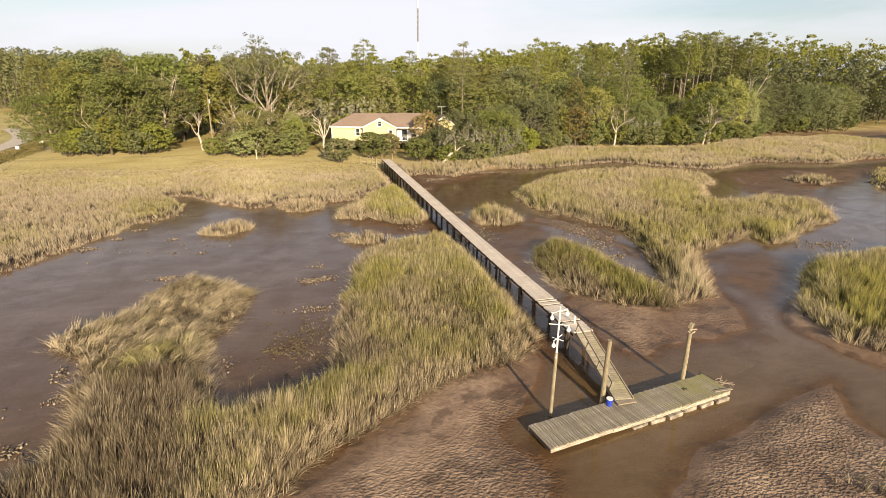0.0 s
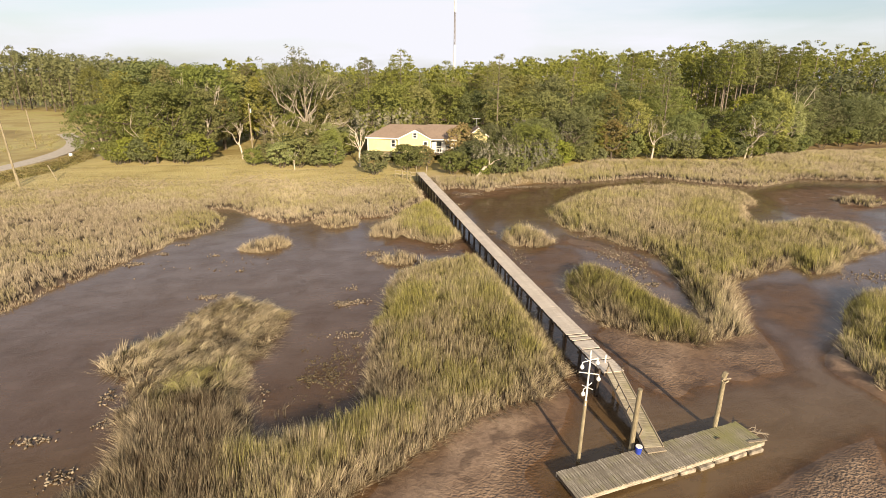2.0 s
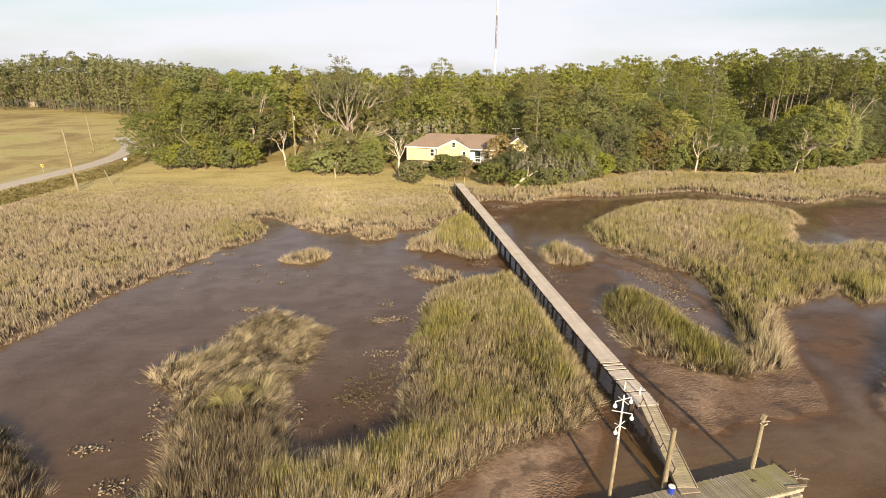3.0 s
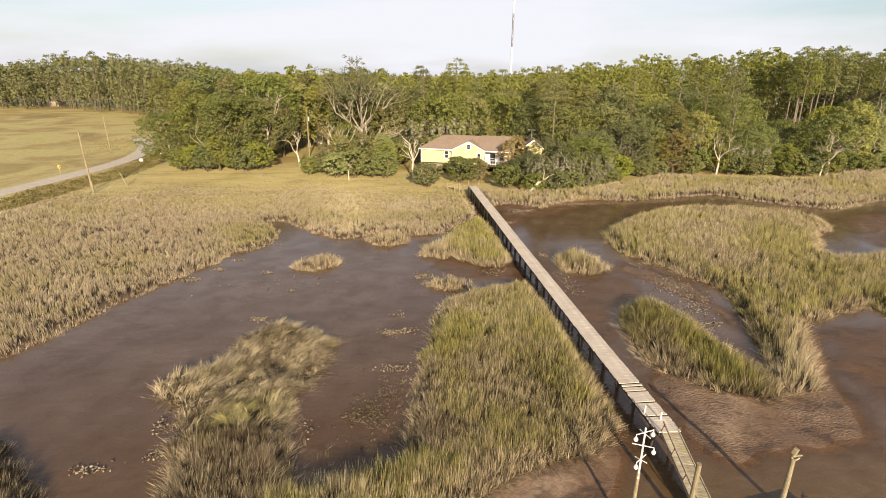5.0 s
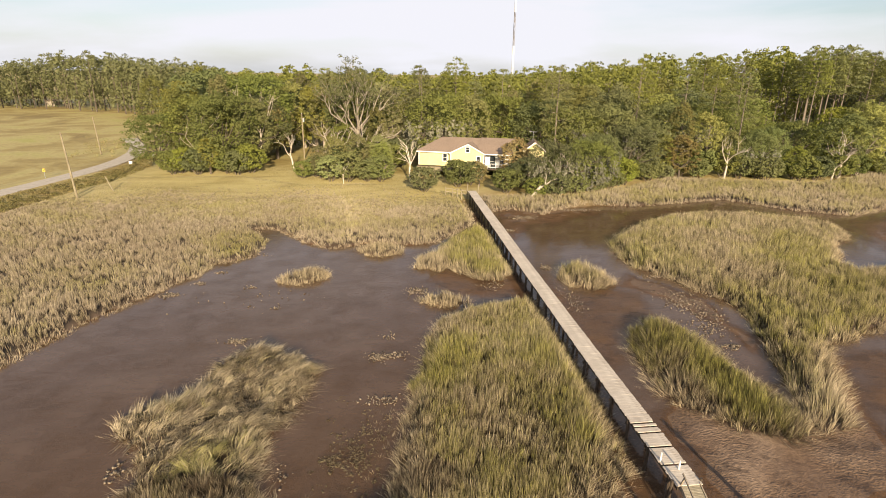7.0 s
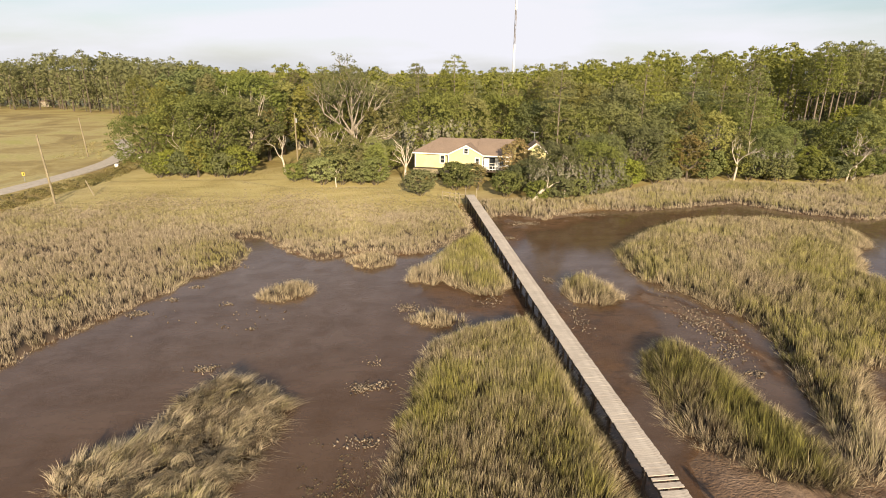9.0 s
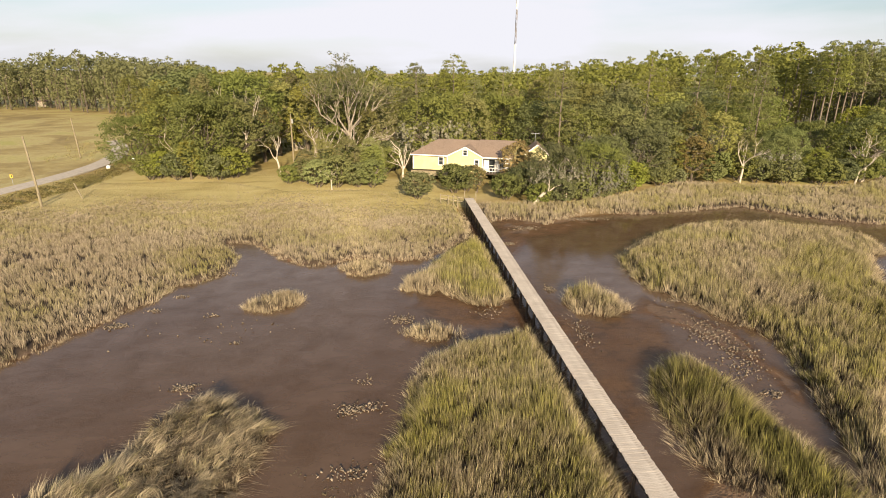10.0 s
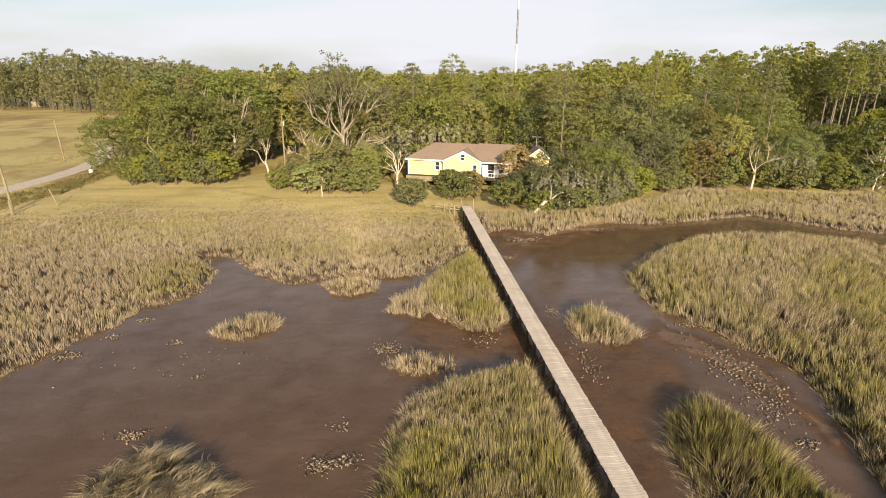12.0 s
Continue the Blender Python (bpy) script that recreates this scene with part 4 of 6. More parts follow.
for z, ang, l in ((5.05, 15, 0.42), (4.45, -25, 0.4), (3.85, 35, 0.36)):
    c, s_ = math.cos(radians(ang)) * l, math.sin(radians(ang)) * l
    part("crossarm", beam((-4.05 - c, -5.0 - s_, z), (-4.05 + c, -5.0 + s_, z), 0.028, 0.028), M_WHITE, bird_pole)
    part("crossarm", beam((-4.05 + s_ * 0.7, -5.0 - c * 0.7, z - 0.06), (-4.05 - s_ * 0.7, -5.0 + c * 0.7, z - 0.06), 0.028, 0.028), M_WHITE, bird_pole)
gourd_me = as_mesh("gourd", gourd(), M_WHITE)
for p in ((-4.44, -5.1, 5.03), (-3.66, -4.9, 5.03), (-3.69, -5.17, 4.43), (-4.33, -5.2, 3.83)):
    ob = new("gourd", gourd_me)
    ob.parent = bird_pole
    ob.location, ob.scale = p, (0.72, 0.72, 0.72)

mid_post = thing("mooring_post", "thick bare wooden mooring post beside the float", "mooring post", pose(0.14, 0, 0))
part("shaft", pipe([(-1.5, -4.75, -0.9), (-1.56, -4.86, 1.5), (-1.64, -5.02, 3.42)], [0.115, 0.11, 0.1], 12, wobble=0.02), M_POST, mid_post)
far_post = thing("mooring_post", "leaning wooden mooring post with a worn ragged top", "mooring post", pose(0.17, 0.03, 0.03))
part("shaft", pipe([(3.25, -4.1, -0.9), (3.05, -4.35, 1.5), (2.78, -4.62, 3.3)], [0.115, 0.108, 0.095], 12, wobble=0.03), M_POST, far_post)
part("top_block", box((0.2, 0.2, 0.3), (2.77, -4.63, 3.32), Euler((0.2, 0.1, 0.5)).to_matrix(), 0.03), M_POST, far_post)
part("rope_coil", pipe([(2.6, -4.7, 3.1), (2.7, -4.8, 3.02), (2.92, -4.75, 3.06), (2.98, -4.6, 3.1), (2.85, -4.5, 3.14)], [0.04] * 5, 6), M_ROPE, far_post)
part("peg", beam((2.62, -4.72, 3.18), (3.1, -4.66, 3.12), 0.05, 0.05), M_RAIL, far_post)

bucket = thing("bucket", "small blue plastic bucket with a white lid on the float", "bucket", pose(-1.32, -5.25, FLOAT_Z + 0.004))
part("pail", pipe([(0, 0, 0), (0, 0, 0.3), (0, 0, 0.33)], [0.12, 0.15, 0.155], 16), M_BLUE, bucket)
part("lid", pipe([(0, 0, 0.332), (0, 0, 0.36)], [0.15, 0.145], 16), M_WHITE, bucket, "dirty white lid")


# ---- house ----
house = thing("house", "yellow clapboard house on stilts with a brown shingle roof", "house", pose(1.75, 73.9, 0, 0, 0, -19) @ pose(-1.75, -73.9, 0))
HX0, HX1, HXR, HY0, HY1, FLOOR, EAVE, RIDGE = -7.1, -1.15, 8.9, 73.9, 83.2, 2.5, 5.0, 7.0
GX0, GX1, GXM = -1.15, 4.5, 1.75


def slab(pts, thick, bm=None):
    """A thick plate under a polygon."""
    bm = bm or bmesh.new()
    top = [bm.verts.new(p) for p in pts]
    low = [bm.verts.new((p[0], p[1], p[2] - thick)) for p in pts]
    bm.faces.new(top)
    bm.faces.new(low[::-1])
    for i in range(len(pts)):
        j = (i + 1) % len(pts)
        bm.faces.new((top[j], top[i], low[i], low[j]))
    bmesh.ops.recalc_face_normals(bm, faces=bm.faces[:])
    return bm


def wall_with_holes(x0, x1, y, z0, z1, holes, thick=0.16):
    """A wall facing -y with real openings (x0, x1, z0, z1)."""
    xs = sorted({x0, x1, *(h[0] for h in holes), *(h[1] for h in holes)})
    zs = sorted({z0, z1, *(h[2] for h in holes), *(h[3] for h in holes)})
    bm = bmesh.new()
    for a, b in zip(xs, xs[1:]):
        for c, d in zip(zs, zs[1:]):
            if not any(h[0] <= a and b <= h[1] and h[2] <= c and d <= h[3] for h in holes):
                box((b - a, thick, d - c), ((a + b) / 2, y + thick / 2, (c + d) / 2), bm=bm)
    bmesh.ops.remove_doubles(bm, verts=bm.verts[:], dist=1e-4)
    seen = {}
    for f in bm.faces:
        seen.setdefault(tuple(round(v, 4) for v in f.calc_center_median()), []).append(f)
    bmesh.ops.delete(bm, geom=[f for fs in seen.values() if len(fs) > 1 for f in fs], context="FACES_ONLY")
    return bm


def window(parent, x0, x1, y, z0, z1, name="window"):
    w = new(name)
    w.parent = parent
    zm = (z0 + z1) / 2
    fr = wall_with_holes(x0 - 0.1, x1 + 0.1, y - 0.083, z0 - 0.1, z1 + 0.1, [(x0 + 0.04, x1 - 0.04, z0 + 0.04, zm - 0.025), (x0 + 0.04, x1 - 0.04, zm + 0.025, z1 - 0.04)], 0.08)
    part("frame", fr, M_WHITE, w, "white painted frame")
    part("pane", box((x1 - x0 - 0.02, 0.02, z1 - z0 - 0.02), ((x0 + x1) / 2, y + 0.07, (z0 + z1) / 2)), M_GLASS, w)
    return w


W1 = (-2.75, -2.05, 3.35, 4.6)
part("wall", wall_with_holes(HX0, HX1, HY0 + 0.3, FLOOR, EAVE, [W1]), M_YELLOW, house)
window(house, W1[0], W1[1], HY0 + 0.3, W1[2], W1[3])
part("shutter_panel", box((1.15, 0.05, 1.2), (-5.05, HY0 + 0.27, 3.95), bevel=0.01), M_YELLOW, house, "closed yellow shutter")
W2 = (1.4, 2.05, 5.15, 6.0)
W3 = (3.3, 3.9, 3.3, 4.5)
part("wall", wall_with_holes(GX0, GX1, HY0 - 0.5, FLOOR, EAVE, [W3]), M_YELLOW, house)
window(house, W3[0], W3[1], HY0 - 0.5, W3[2], W3[3])
bm = bmesh.new()
tri = [(GX0, EAVE), (GX1, EAVE), (GXM, 6.4)]
f0 = [bm.verts.new((x, HY0 - 0.5, z)) for x, z in tri]
f1 = [bm.verts.new((x, HY0 - 0.34, z)) for x, z in tri]
bm.faces.new(f0)
bm.faces.new(f1[::-1])
for i in range(3):
    j = (i + 1) % 3
    bm.faces.new((f0[j], f0[i], f1[i], f1[j]))
part("gable_wall", bm, M_YELLOW, house)
window(house, W2[0], W2[1], HY0 - 0.59, W2[2], W2[3])
part("wall", box((0.16, 0.8, EAVE - FLOOR), (GX0 + 0.08, HY0 - 0.0, (EAVE + FLOOR) / 2)), M_YELLOW, house)
D1 = (5.35, 6.35, FLOOR + 0.05, 4.5)
W4 = (7.1, 8.0, 3.2, 4.5)
part("wall", wall_with_holes(GX1, HXR, HY0 + 0.9, FLOOR, EAVE, [D1, W4]), M_WHITE, house, "white porch wall")
window(house, D1[0], D1[1], HY0 + 0.9, D1[2], D1[3], "glass_door")
window(house, W4[0], W4[1], HY0 + 0.9, W4[2], W4[3])
for x in (HX0 + 0.08, HXR - 0.08):
    part("wall", box((0.16, HY1 - HY0 - 0.62, EAVE - FLOOR), (x, (HY0 + HY1) / 2 + 0.18, (EAVE + FLOOR) / 2)), M_YELLOW, house)
part("wall", box((HXR - HX0, 0.16, EAVE - FLOOR), ((HX0 + HXR) / 2, HY1, (EAVE + FLOOR) / 2)), M_YELLOW, house)
for x in (HX0 + 0.03, GX0 - 0.06, GX1 + 0.02):
    part("corner_board", box((0.14, 0.14, EAVE - FLOOR), (x, HY0 + (0.25 if x < -3 else -0.5), (EAVE + FLOOR) / 2)), M_WHITE, house)
# roof: a hip at the west end, a higher eastern stretch, a cross gable
YM = (HY0 + HY1) / 2
e0, e1 = HY0 - 0.15, HY1 + 0.4
part("roof", slab([(HX0 - 0.4, e0, EAVE), (3.2, e0, EAVE), (3.2, YM, RIDGE), (-3.9, YM, RIDGE)], 0.12), M_ROOF, house)
part("roof", slab([(HX0 - 0.4, e1, EAVE), (-3.9, YM, RIDGE), (3.2, YM, RIDGE), (3.2, e1, EAVE)], 0.12), M_ROOF, house)
part("roof", slab([(HX0 - 0.4, e1, EAVE), (HX0 - 0.4, e0, EAVE), (-3.9, YM, RIDGE)], 0.12), M_ROOF, house)
part("roof", slab([(3.2, e0 - 0.3, EAVE + 0.02), (HXR + 0.4, e0 - 0.3, EAVE + 0.02), (HXR + 0.4, YM, RIDGE + 0.12), (3.2, YM, RIDGE + 0.12)], 0.14), M_ROOF, house)
part("roof", slab([(3.2, e1, EAVE + 0.02), (3.2, YM, RIDGE + 0.12), (HXR + 0.4, YM, RIDGE + 0.12), (HXR + 0.4, e1, EAVE + 0.02)], 0.14), M_ROOF, house)
gy0 = HY0 - 0.75
for s, xe in ((-1, GX0 - 0.3), (1, GX1 + 0.3)):
    part("gable_roof", slab([(xe, gy0, EAVE - 0.08), (GXM, gy0, 6.53), (GXM, HY0 + 3.8, 6.53), (xe, HY0 + 1.0, EAVE - 0.08)][:: -s], 0.12), M_ROOF, house)
    part("barge_board", beam((xe, gy0 - 0.02, EAVE - 0.16), (GXM, gy0 - 0.02, 6.45), 0.04, 0.2), M_WHITE, house, "white barge board")
part("eave_board", box((HX1 - HX0 + 0.3, 0.04, 0.2), ((HX0 + HX1) / 2 - 0.25, e0 - 0.03, EAVE - 0.12)), M_WHITE, house, "white eave board")
part("eave_board", box((HXR - GX1 + 0.4, 0.04, 0.18), ((HXR + GX1) / 2 + 0.15, e0 - 0.33, EAVE - 0.1)), M_WHITE, house, "white eave board")
# deck skirt, floor and stilts
part("floor_slab", box((HXR - HX0, HY1 - HY0 + 0.6, 0.2), ((HX0 + HXR) / 2, (HY0 + HY1) / 2 - 0.28, FLOOR - 0.11)), M_PILE, house)
part("deck_skirt", box((HX1 - HX0 + 0.2, 0.08, 0.75), ((HX0 + HX1) / 2, HY0 - 0.62, FLOOR - 0.45)), M_POST, house, "pale grey plank skirt")
part("porch_rail", box((HXR - GX1 + 1, 0.06, 0.08), ((HXR + GX1) / 2 + 0.6, HY0 - 0.62, FLOOR + 0.85)), M_WHITE, house)
for x in np.arange(GX1 + 0.3, HXR + 1.1, 0.45):
    part("rail_post", box((0.05, 0.05, 0.8), (float(x), HY0 - 0.62, FLOOR + 0.42)), M_WHITE, house)
for x in (HX0 + 0.3, -4.0, -1.6, 1.5, 4.3, 8.0):
    for yy in (HY0 - 0.5, HY1 - 0.3):
        g = ground_at(x, yy)
        part("stilt", box((0.3, 0.3, FLOOR - g + 0.1), (x, yy, (FLOOR + g - 0.3) / 2)), M_POST, house)
# eastern wing with its own gable
wing = thing("house_wing", "yellow gabled wing of the house behind oak trees", "house", pose(0.8, 3.4, -0.15) @ pose(12.85, 71.8, 0, 0, 0, -13) @ pose(-12.85, -71.8, 0))
bm = bmesh.new()
sh = [(11.2, 2.6), (14.5, 2.6), (14.5, 5.5), (12.85, 6.75), (11.2, 5.5)]
a = [bm.verts.new((x, 70.7, z)) for x, z in sh]
b = [bm.verts.new((x, 73.0, z)) for x, z in sh]
bm.faces.new(a[::-1])
bm.faces.new(b)
for i in range(5):
    j = (i + 1) % 5
    bm.faces.new((a[i], a[j], b[j], b[i]))
bmesh.ops.recalc_face_normals(bm, faces=bm.faces[:])
part("wall", bm, M_YELLOW, wing)
for s, xe in ((-1, 10.9), (1, 14.8)):
    part("roof", slab([(xe, 70.4, 5.35), (12.85, 70.4, 6.9), (12.85, 76.5, 6.9), (xe, 76.5, 5.35)][:: -s], 0.12), M_ROOF, wing)
    part("barge_board", beam((xe, 70.37, 5.27), (12.85, 70.37, 6.82), 0.04, 0.18), M_WHITE, wing, "white barge board")
part("antenna", pipe([(12.6, 74.5, 6.6), (12.6, 74.5, 8.3)], [0.03, 0.03], 6), M_GALV, wing)
part("antenna_arm", box((1.5, 0.05, 0.05), (12.6, 74.5, 8.25)), M_GALV, wing)
for x in (11.4, 14.3):
    for yy in (70.9, 72.8):
        part("stilt", box((0.3, 0.3, 2.6 - ground_at(x, yy) + 0.15), (x, yy, (2.6 + ground_at(x, yy) - 0.15) / 2)), M_POST, wing)

# landing posts and gate where the boardwalk meets the shore
gate = thing("landing_gate", "rough pale wooden posts and rails at the landing", "gate")
for x, y, h in ((-0.35, 60.6, 2.2), (1.25, 60.6, 2.1), (-1.3, 60.2, 1.6), (-1.9, 60.0, 1.5), (-2.6, 60.4, 1.3)):
    g = ground_at(x, y)
    part("post", pipe([(x, y, g - 0.4), (x + 0.04, y, g + h)], [0.08, 0.07], 7), M_POST, gate)
for z in (0.7, 1.2):
    part("rail", beam((-3.6, 61.1, ground_at(-3.6, 61.1) + z), (-0.4, 60.6, ground_at(-0.4, 60.6) + z), 0.05, 0.1), M_POST, gate)
g = ground_at(-3.6, 61.1)
part("post", pipe([(-3.6, 61.1, g - 0.3), (-3.6, 61.1, g + 1.3)], [0.06, 0.06], 7), M_POST, gate)


# ---- poles, sign and mast ----
def utility_pole(x, y, h, lean, label, arm=True):
    g = ground_at(x, y)
    p = thing("utility_pole", label, "utility pole", pose(x, y, g, lean[0], lean[1], 0), "utility poles")
    part("shaft", pipe([(0, 0, -0.8), (0, 0, h * 0.5), (0, 0, h)], [0.16, 0.14, 0.11], 8), M_POST, p)
    if arm:
        part("insulator", pipe([(0, 0, h - 0.02), (0, 0, h + 0.25)], [0.05, 0.03], 6), M_GALV, p)
        part("transformer", pipe([(0.28, 0, h - 1.6), (0.28, 0, h - 0.8)], [0.2, 0.2], 10), M_GALV, p)
    return p


utility_pole(-29.0, 97.0, 9.0, (0, 0), "grey wooden utility pole with a transformer among trees")
utility_pole(-57.2, 64.3, 9.0, (0, -3), "leaning bare wooden utility pole beside a road", False)
utility_pole(-73, 106, 8.0, (0, -3), "wooden utility pole at the road bend", False)
utility_pole(-56.2, 62.6, 1.9, (0, -4), "short broken pole stub beside a road", False)
stay = thing("guy_stake", "short leaning wooden stake below a utility pole", "stake")
part("shaft", pipe([(-53.2, 67.0, ground_at(-53.2, 67) - 0.3), (-54.6, 68.0, 2.4)], [0.09, 0.08], 7), M_POST, stay)
sign = thing("road_sign", "small yellow road sign on a post", "road sign", pose(-68.0, 76.5, ground_at(-68.0, 76.5)) @ Matrix.Scale(0.72, 4))
part("post", box((0.08, 0.08, 2.2), (0, 0, 0.9)), M_GALV, sign)
part("plate", box((0.62, 0.03, 0.75), (0, -0.056, 1.75), bevel=0.01), M_SIGN, sign)
part("arrow_bar", box((0.15, 0.012, 0.45), (0.08, -0.078, 1.75), Euler((0, 0.5, 0)).to_matrix()), M_DARK, sign, "black mark")
for x, y in ((-60.6, 90.8), (-60.2, 100.0)):
    mb = thing("utility_box", "small white utility box beside the road", "utility box", pose(x, y, ground_at(x, y)))
    part("casing", box((0.6, 0.5, 0.65), (0, 0, 0.3), bevel=0.04), M_WHITE, mb)
shed = thing("shed", "small distant pale shed at the wood's edge", "shed", pose(-164, 258, ground_at(-164, 258)))
part("wall", box((3.4, 3.4, 2.4), (0, 0, 1.15)), M_FOAM, shed)
part("roof", slab([(-1.9, -1.9, 2.45), (1.9, -1.9, 2.45), (1.9, 1.9, 3.0), (-1.9, 1.9, 3.0)], 0.15), M_ROOF, shed)
mast = thing("radio_mast", "very tall thin grey and white lattice radio mast", "radio mast", pose(107.5, 498.5, 0))
for k in range(4):
    bm = bmesh.new()
    z0, z1 = k * 28.7 - 16.2, (k + 1) * 28.7 - 16.2
    for a in range(3):
        ca, sa = math.cos(a * 2.0944) * 0.75, math.sin(a * 2.0944) * 0.75
        beam((ca, sa, z0), (ca, sa, z1), 0.32, 0.32, bm=bm, up=(1, 0, 0))
        cb, sb = math.cos((a + 1) * 2.0944) * 0.75, math.sin((a + 1) * 2.0944) * 0.75
        for q in range(6):
            zz = z0 + q * 28.7 / 6
            beam((ca, sa, zz), (cb, sb, zz + 28.7 / 6), 0.12, 0.12, bm=bm)
    part("section", bm, M_WHITE if k % 2 else M_RED, mast)


# ---- oyster shells ----
def oysters(x, y, rx, ry, n, seed, size=0.075):
    rng = np.random.default_rng(seed)
    px, py = x + rng.normal(0, rx * 0.5, n), y + rng.normal(0, ry * 0.5, n)
    pz = np.maximum(ground_parts(px, py)[0], -0.03) + 0.01
    s = size * rng.uniform(0.5, 1.5, n)
    v, f = [], []
    for i in range(n):
        a = rng.uniform(0, 6.28)
        rot = Euler((rng.uniform(-1.2, 1.2), rng.uniform(-1.2, 1.2), a)).to_matrix()
        k = len(v)
        for q in ((1.3, 0, 0), (-1.1, 0, 0), (0.1, 0.75, 0), (0, -0.7, 0), (0.1, 0, 0.35), (0, 0, -0.4)):
            w = rot @ Vector(q) * s[i]
            v.append((px[i] + w.x, py[i] + w.y, pz[i] + w.z + s[i] * 0.3))
        for t in ((0, 2, 4), (2, 1, 4), (1, 3, 4), (3, 0, 4), (2, 0, 5), (1, 2, 5), (3, 1, 5), (0, 3, 5)):
            f.append(tuple(k + j for j in t))
    ob = new("oyster_bed", mesh_of("oyster_bed", v, f, M_SHELL))
    return tagged(ob, "scattered pale and brown oyster shells on mud", "oyster shells", "oyster beds", "stuff")


for k, (x, y, rx, ry, n) in enumerate((
        (-13.2, 14.2, 0.9, 0.5, 170), (-11.9, 14.3, 0.6, 0.7, 40), (-12.6, 17, 0.8, 0.8, 30), (-13, 9.2, 1.5, 0.6, 100), (-10.2, 25.4, 1.0, 0.9, 150), (-30.8, 26, 0.9, 0.5, 130), (-29.2, 28.6, 0.6, 0.4, 50),
        (-28, 31.2, 0.6, 0.4, 40), (-24.6, 27.2, 0.8, 0.4, 25), (-21.6, 22.6, 0.35, 0.25, 25), (-23.1, 17.2, 1.0, 0.5, 110), (-26.2, 36.2, 1.4, 0.4, 70), (12.5, 27.1, 1.3, 0.4, 70), (11.9, 21.4, 1.7, 2.8, 330), (12.6, 18.6, 1.6, 1.4, 120), (11.4, 16.4, 1.3, 1.4, 130), (11.3, 13.5, 0.6, 0.5, 90), (2.9, 30.3, 0.5, 0.9, 100), (2.9, 22.5, 0.8, 2.6, 90), (5.5, 49.2, 2.2, 1.2, 220), (13.8, 53, 2.6, 1.0, 260),
        (2.3, 43.4, 0.7, 0.6, 90), (-27.6, 1.2, 0.9, 0.5, 70), (-25.6, -1.6, 0.9, 0.6, 70), (-25.6, 4.3, 0.5, 0.9, 40), (-25.1, 1.9, 0.5, 0.5, 30), (-17.8, 3.4, 0.4, 0.9, 20), (-17.6, 9.7, 0.3, 0.3, 14),
        (-23.5, 24.7, 6, 3, 40), (30.8, 11.8, 3, 1.2, 160), (15.4, 22.6, 0.8, 0.8, 50), (-3.2, 26.2, 1.6, 1.4, 60))):
    oysters(x, y, rx, ry, n, 40 + k)


# ---- trees ----
def leaves(centres, normals, size, rng):
    """Small three-cornered leaf sprays, one at each centre."""
    n = len(centres)
    d = normals + rng.normal(0, 0.26, (n, 3))
    d /= np.linalg.norm(d, axis=1)[:, None] + 1e-9
    r = rng.normal(0, 1, (n, 3))
    u = np.cross(d, r)
    u /= np.linalg.norm(u, axis=1)[:, None] + 1e-9
    w = np.cross(d, u)
    s = (size * rng.uniform(0.55, 1.35, n))[:, None]
    v = np.stack([centres - u * s * 0.5 - w * s * 0.33, centres + u * s * 0.5 - w * s * 0.3, centres + w * s * 0.75], 1)
    return v.reshape(-1, 3)


def leaf_mesh(name, v, material, heart, share=0.3):
    """A mesh of leaf sprays whose shading follows the roundness of the crown about its heart (one place, or one for each spray)."""
    tri = np.asarray(v, np.float64).reshape(-1, 3, 3)
    own = np.cross(tri[:, 1] - tri[:, 0], tri[:, 2] - tri[:, 0])
    own /= np.linalg.norm(own, axis=1)[:, None] + 1e-9
    away = tri.mean(axis=1) - heart
    away /= np.linalg.norm(away, axis=1)[:, None] + 1e-9
    shade = away * share + own * (1 - share)
    shade /= np.linalg.norm(shade, axis=1)[:, None] + 1e-9
    turned = (shade * own).sum(axis=1) < 0
    tri[turned] = tri[turned][:, ::-1]
    me = mesh_of(name, tri.reshape(-1, 3), np.arange(len(tri) * 3).reshape(-1, 3), material)
    me.polygons.foreach_set("use_smooth", np.ones(len(me.polygons), bool))
    me.normals_split_custom_set(np.repeat(shade, 3, axis=0))
    return me


def clumps(spots, radii, per, size, rng, flat=0.7):
    """Leaf sprays gathered in clumps round spots."""
    k = len(spots)
    o = rng.normal(0, 1, (k, per, 3))
    o /= np.linalg.norm(o, axis=2)[:, :, None]
    o *= rng.uniform(0.35, 1.0, (k, per, 1)) ** 0.6
    nrm = o.copy()
    nrm[:, :, 2] += 0.35
    o[:, :, 2] *= flat
    c = spots[:, None, :] + o * radii[:, None, None]
    return leaves(c.reshape(-1, 3), nrm.reshape(-1, 3), size, rng)


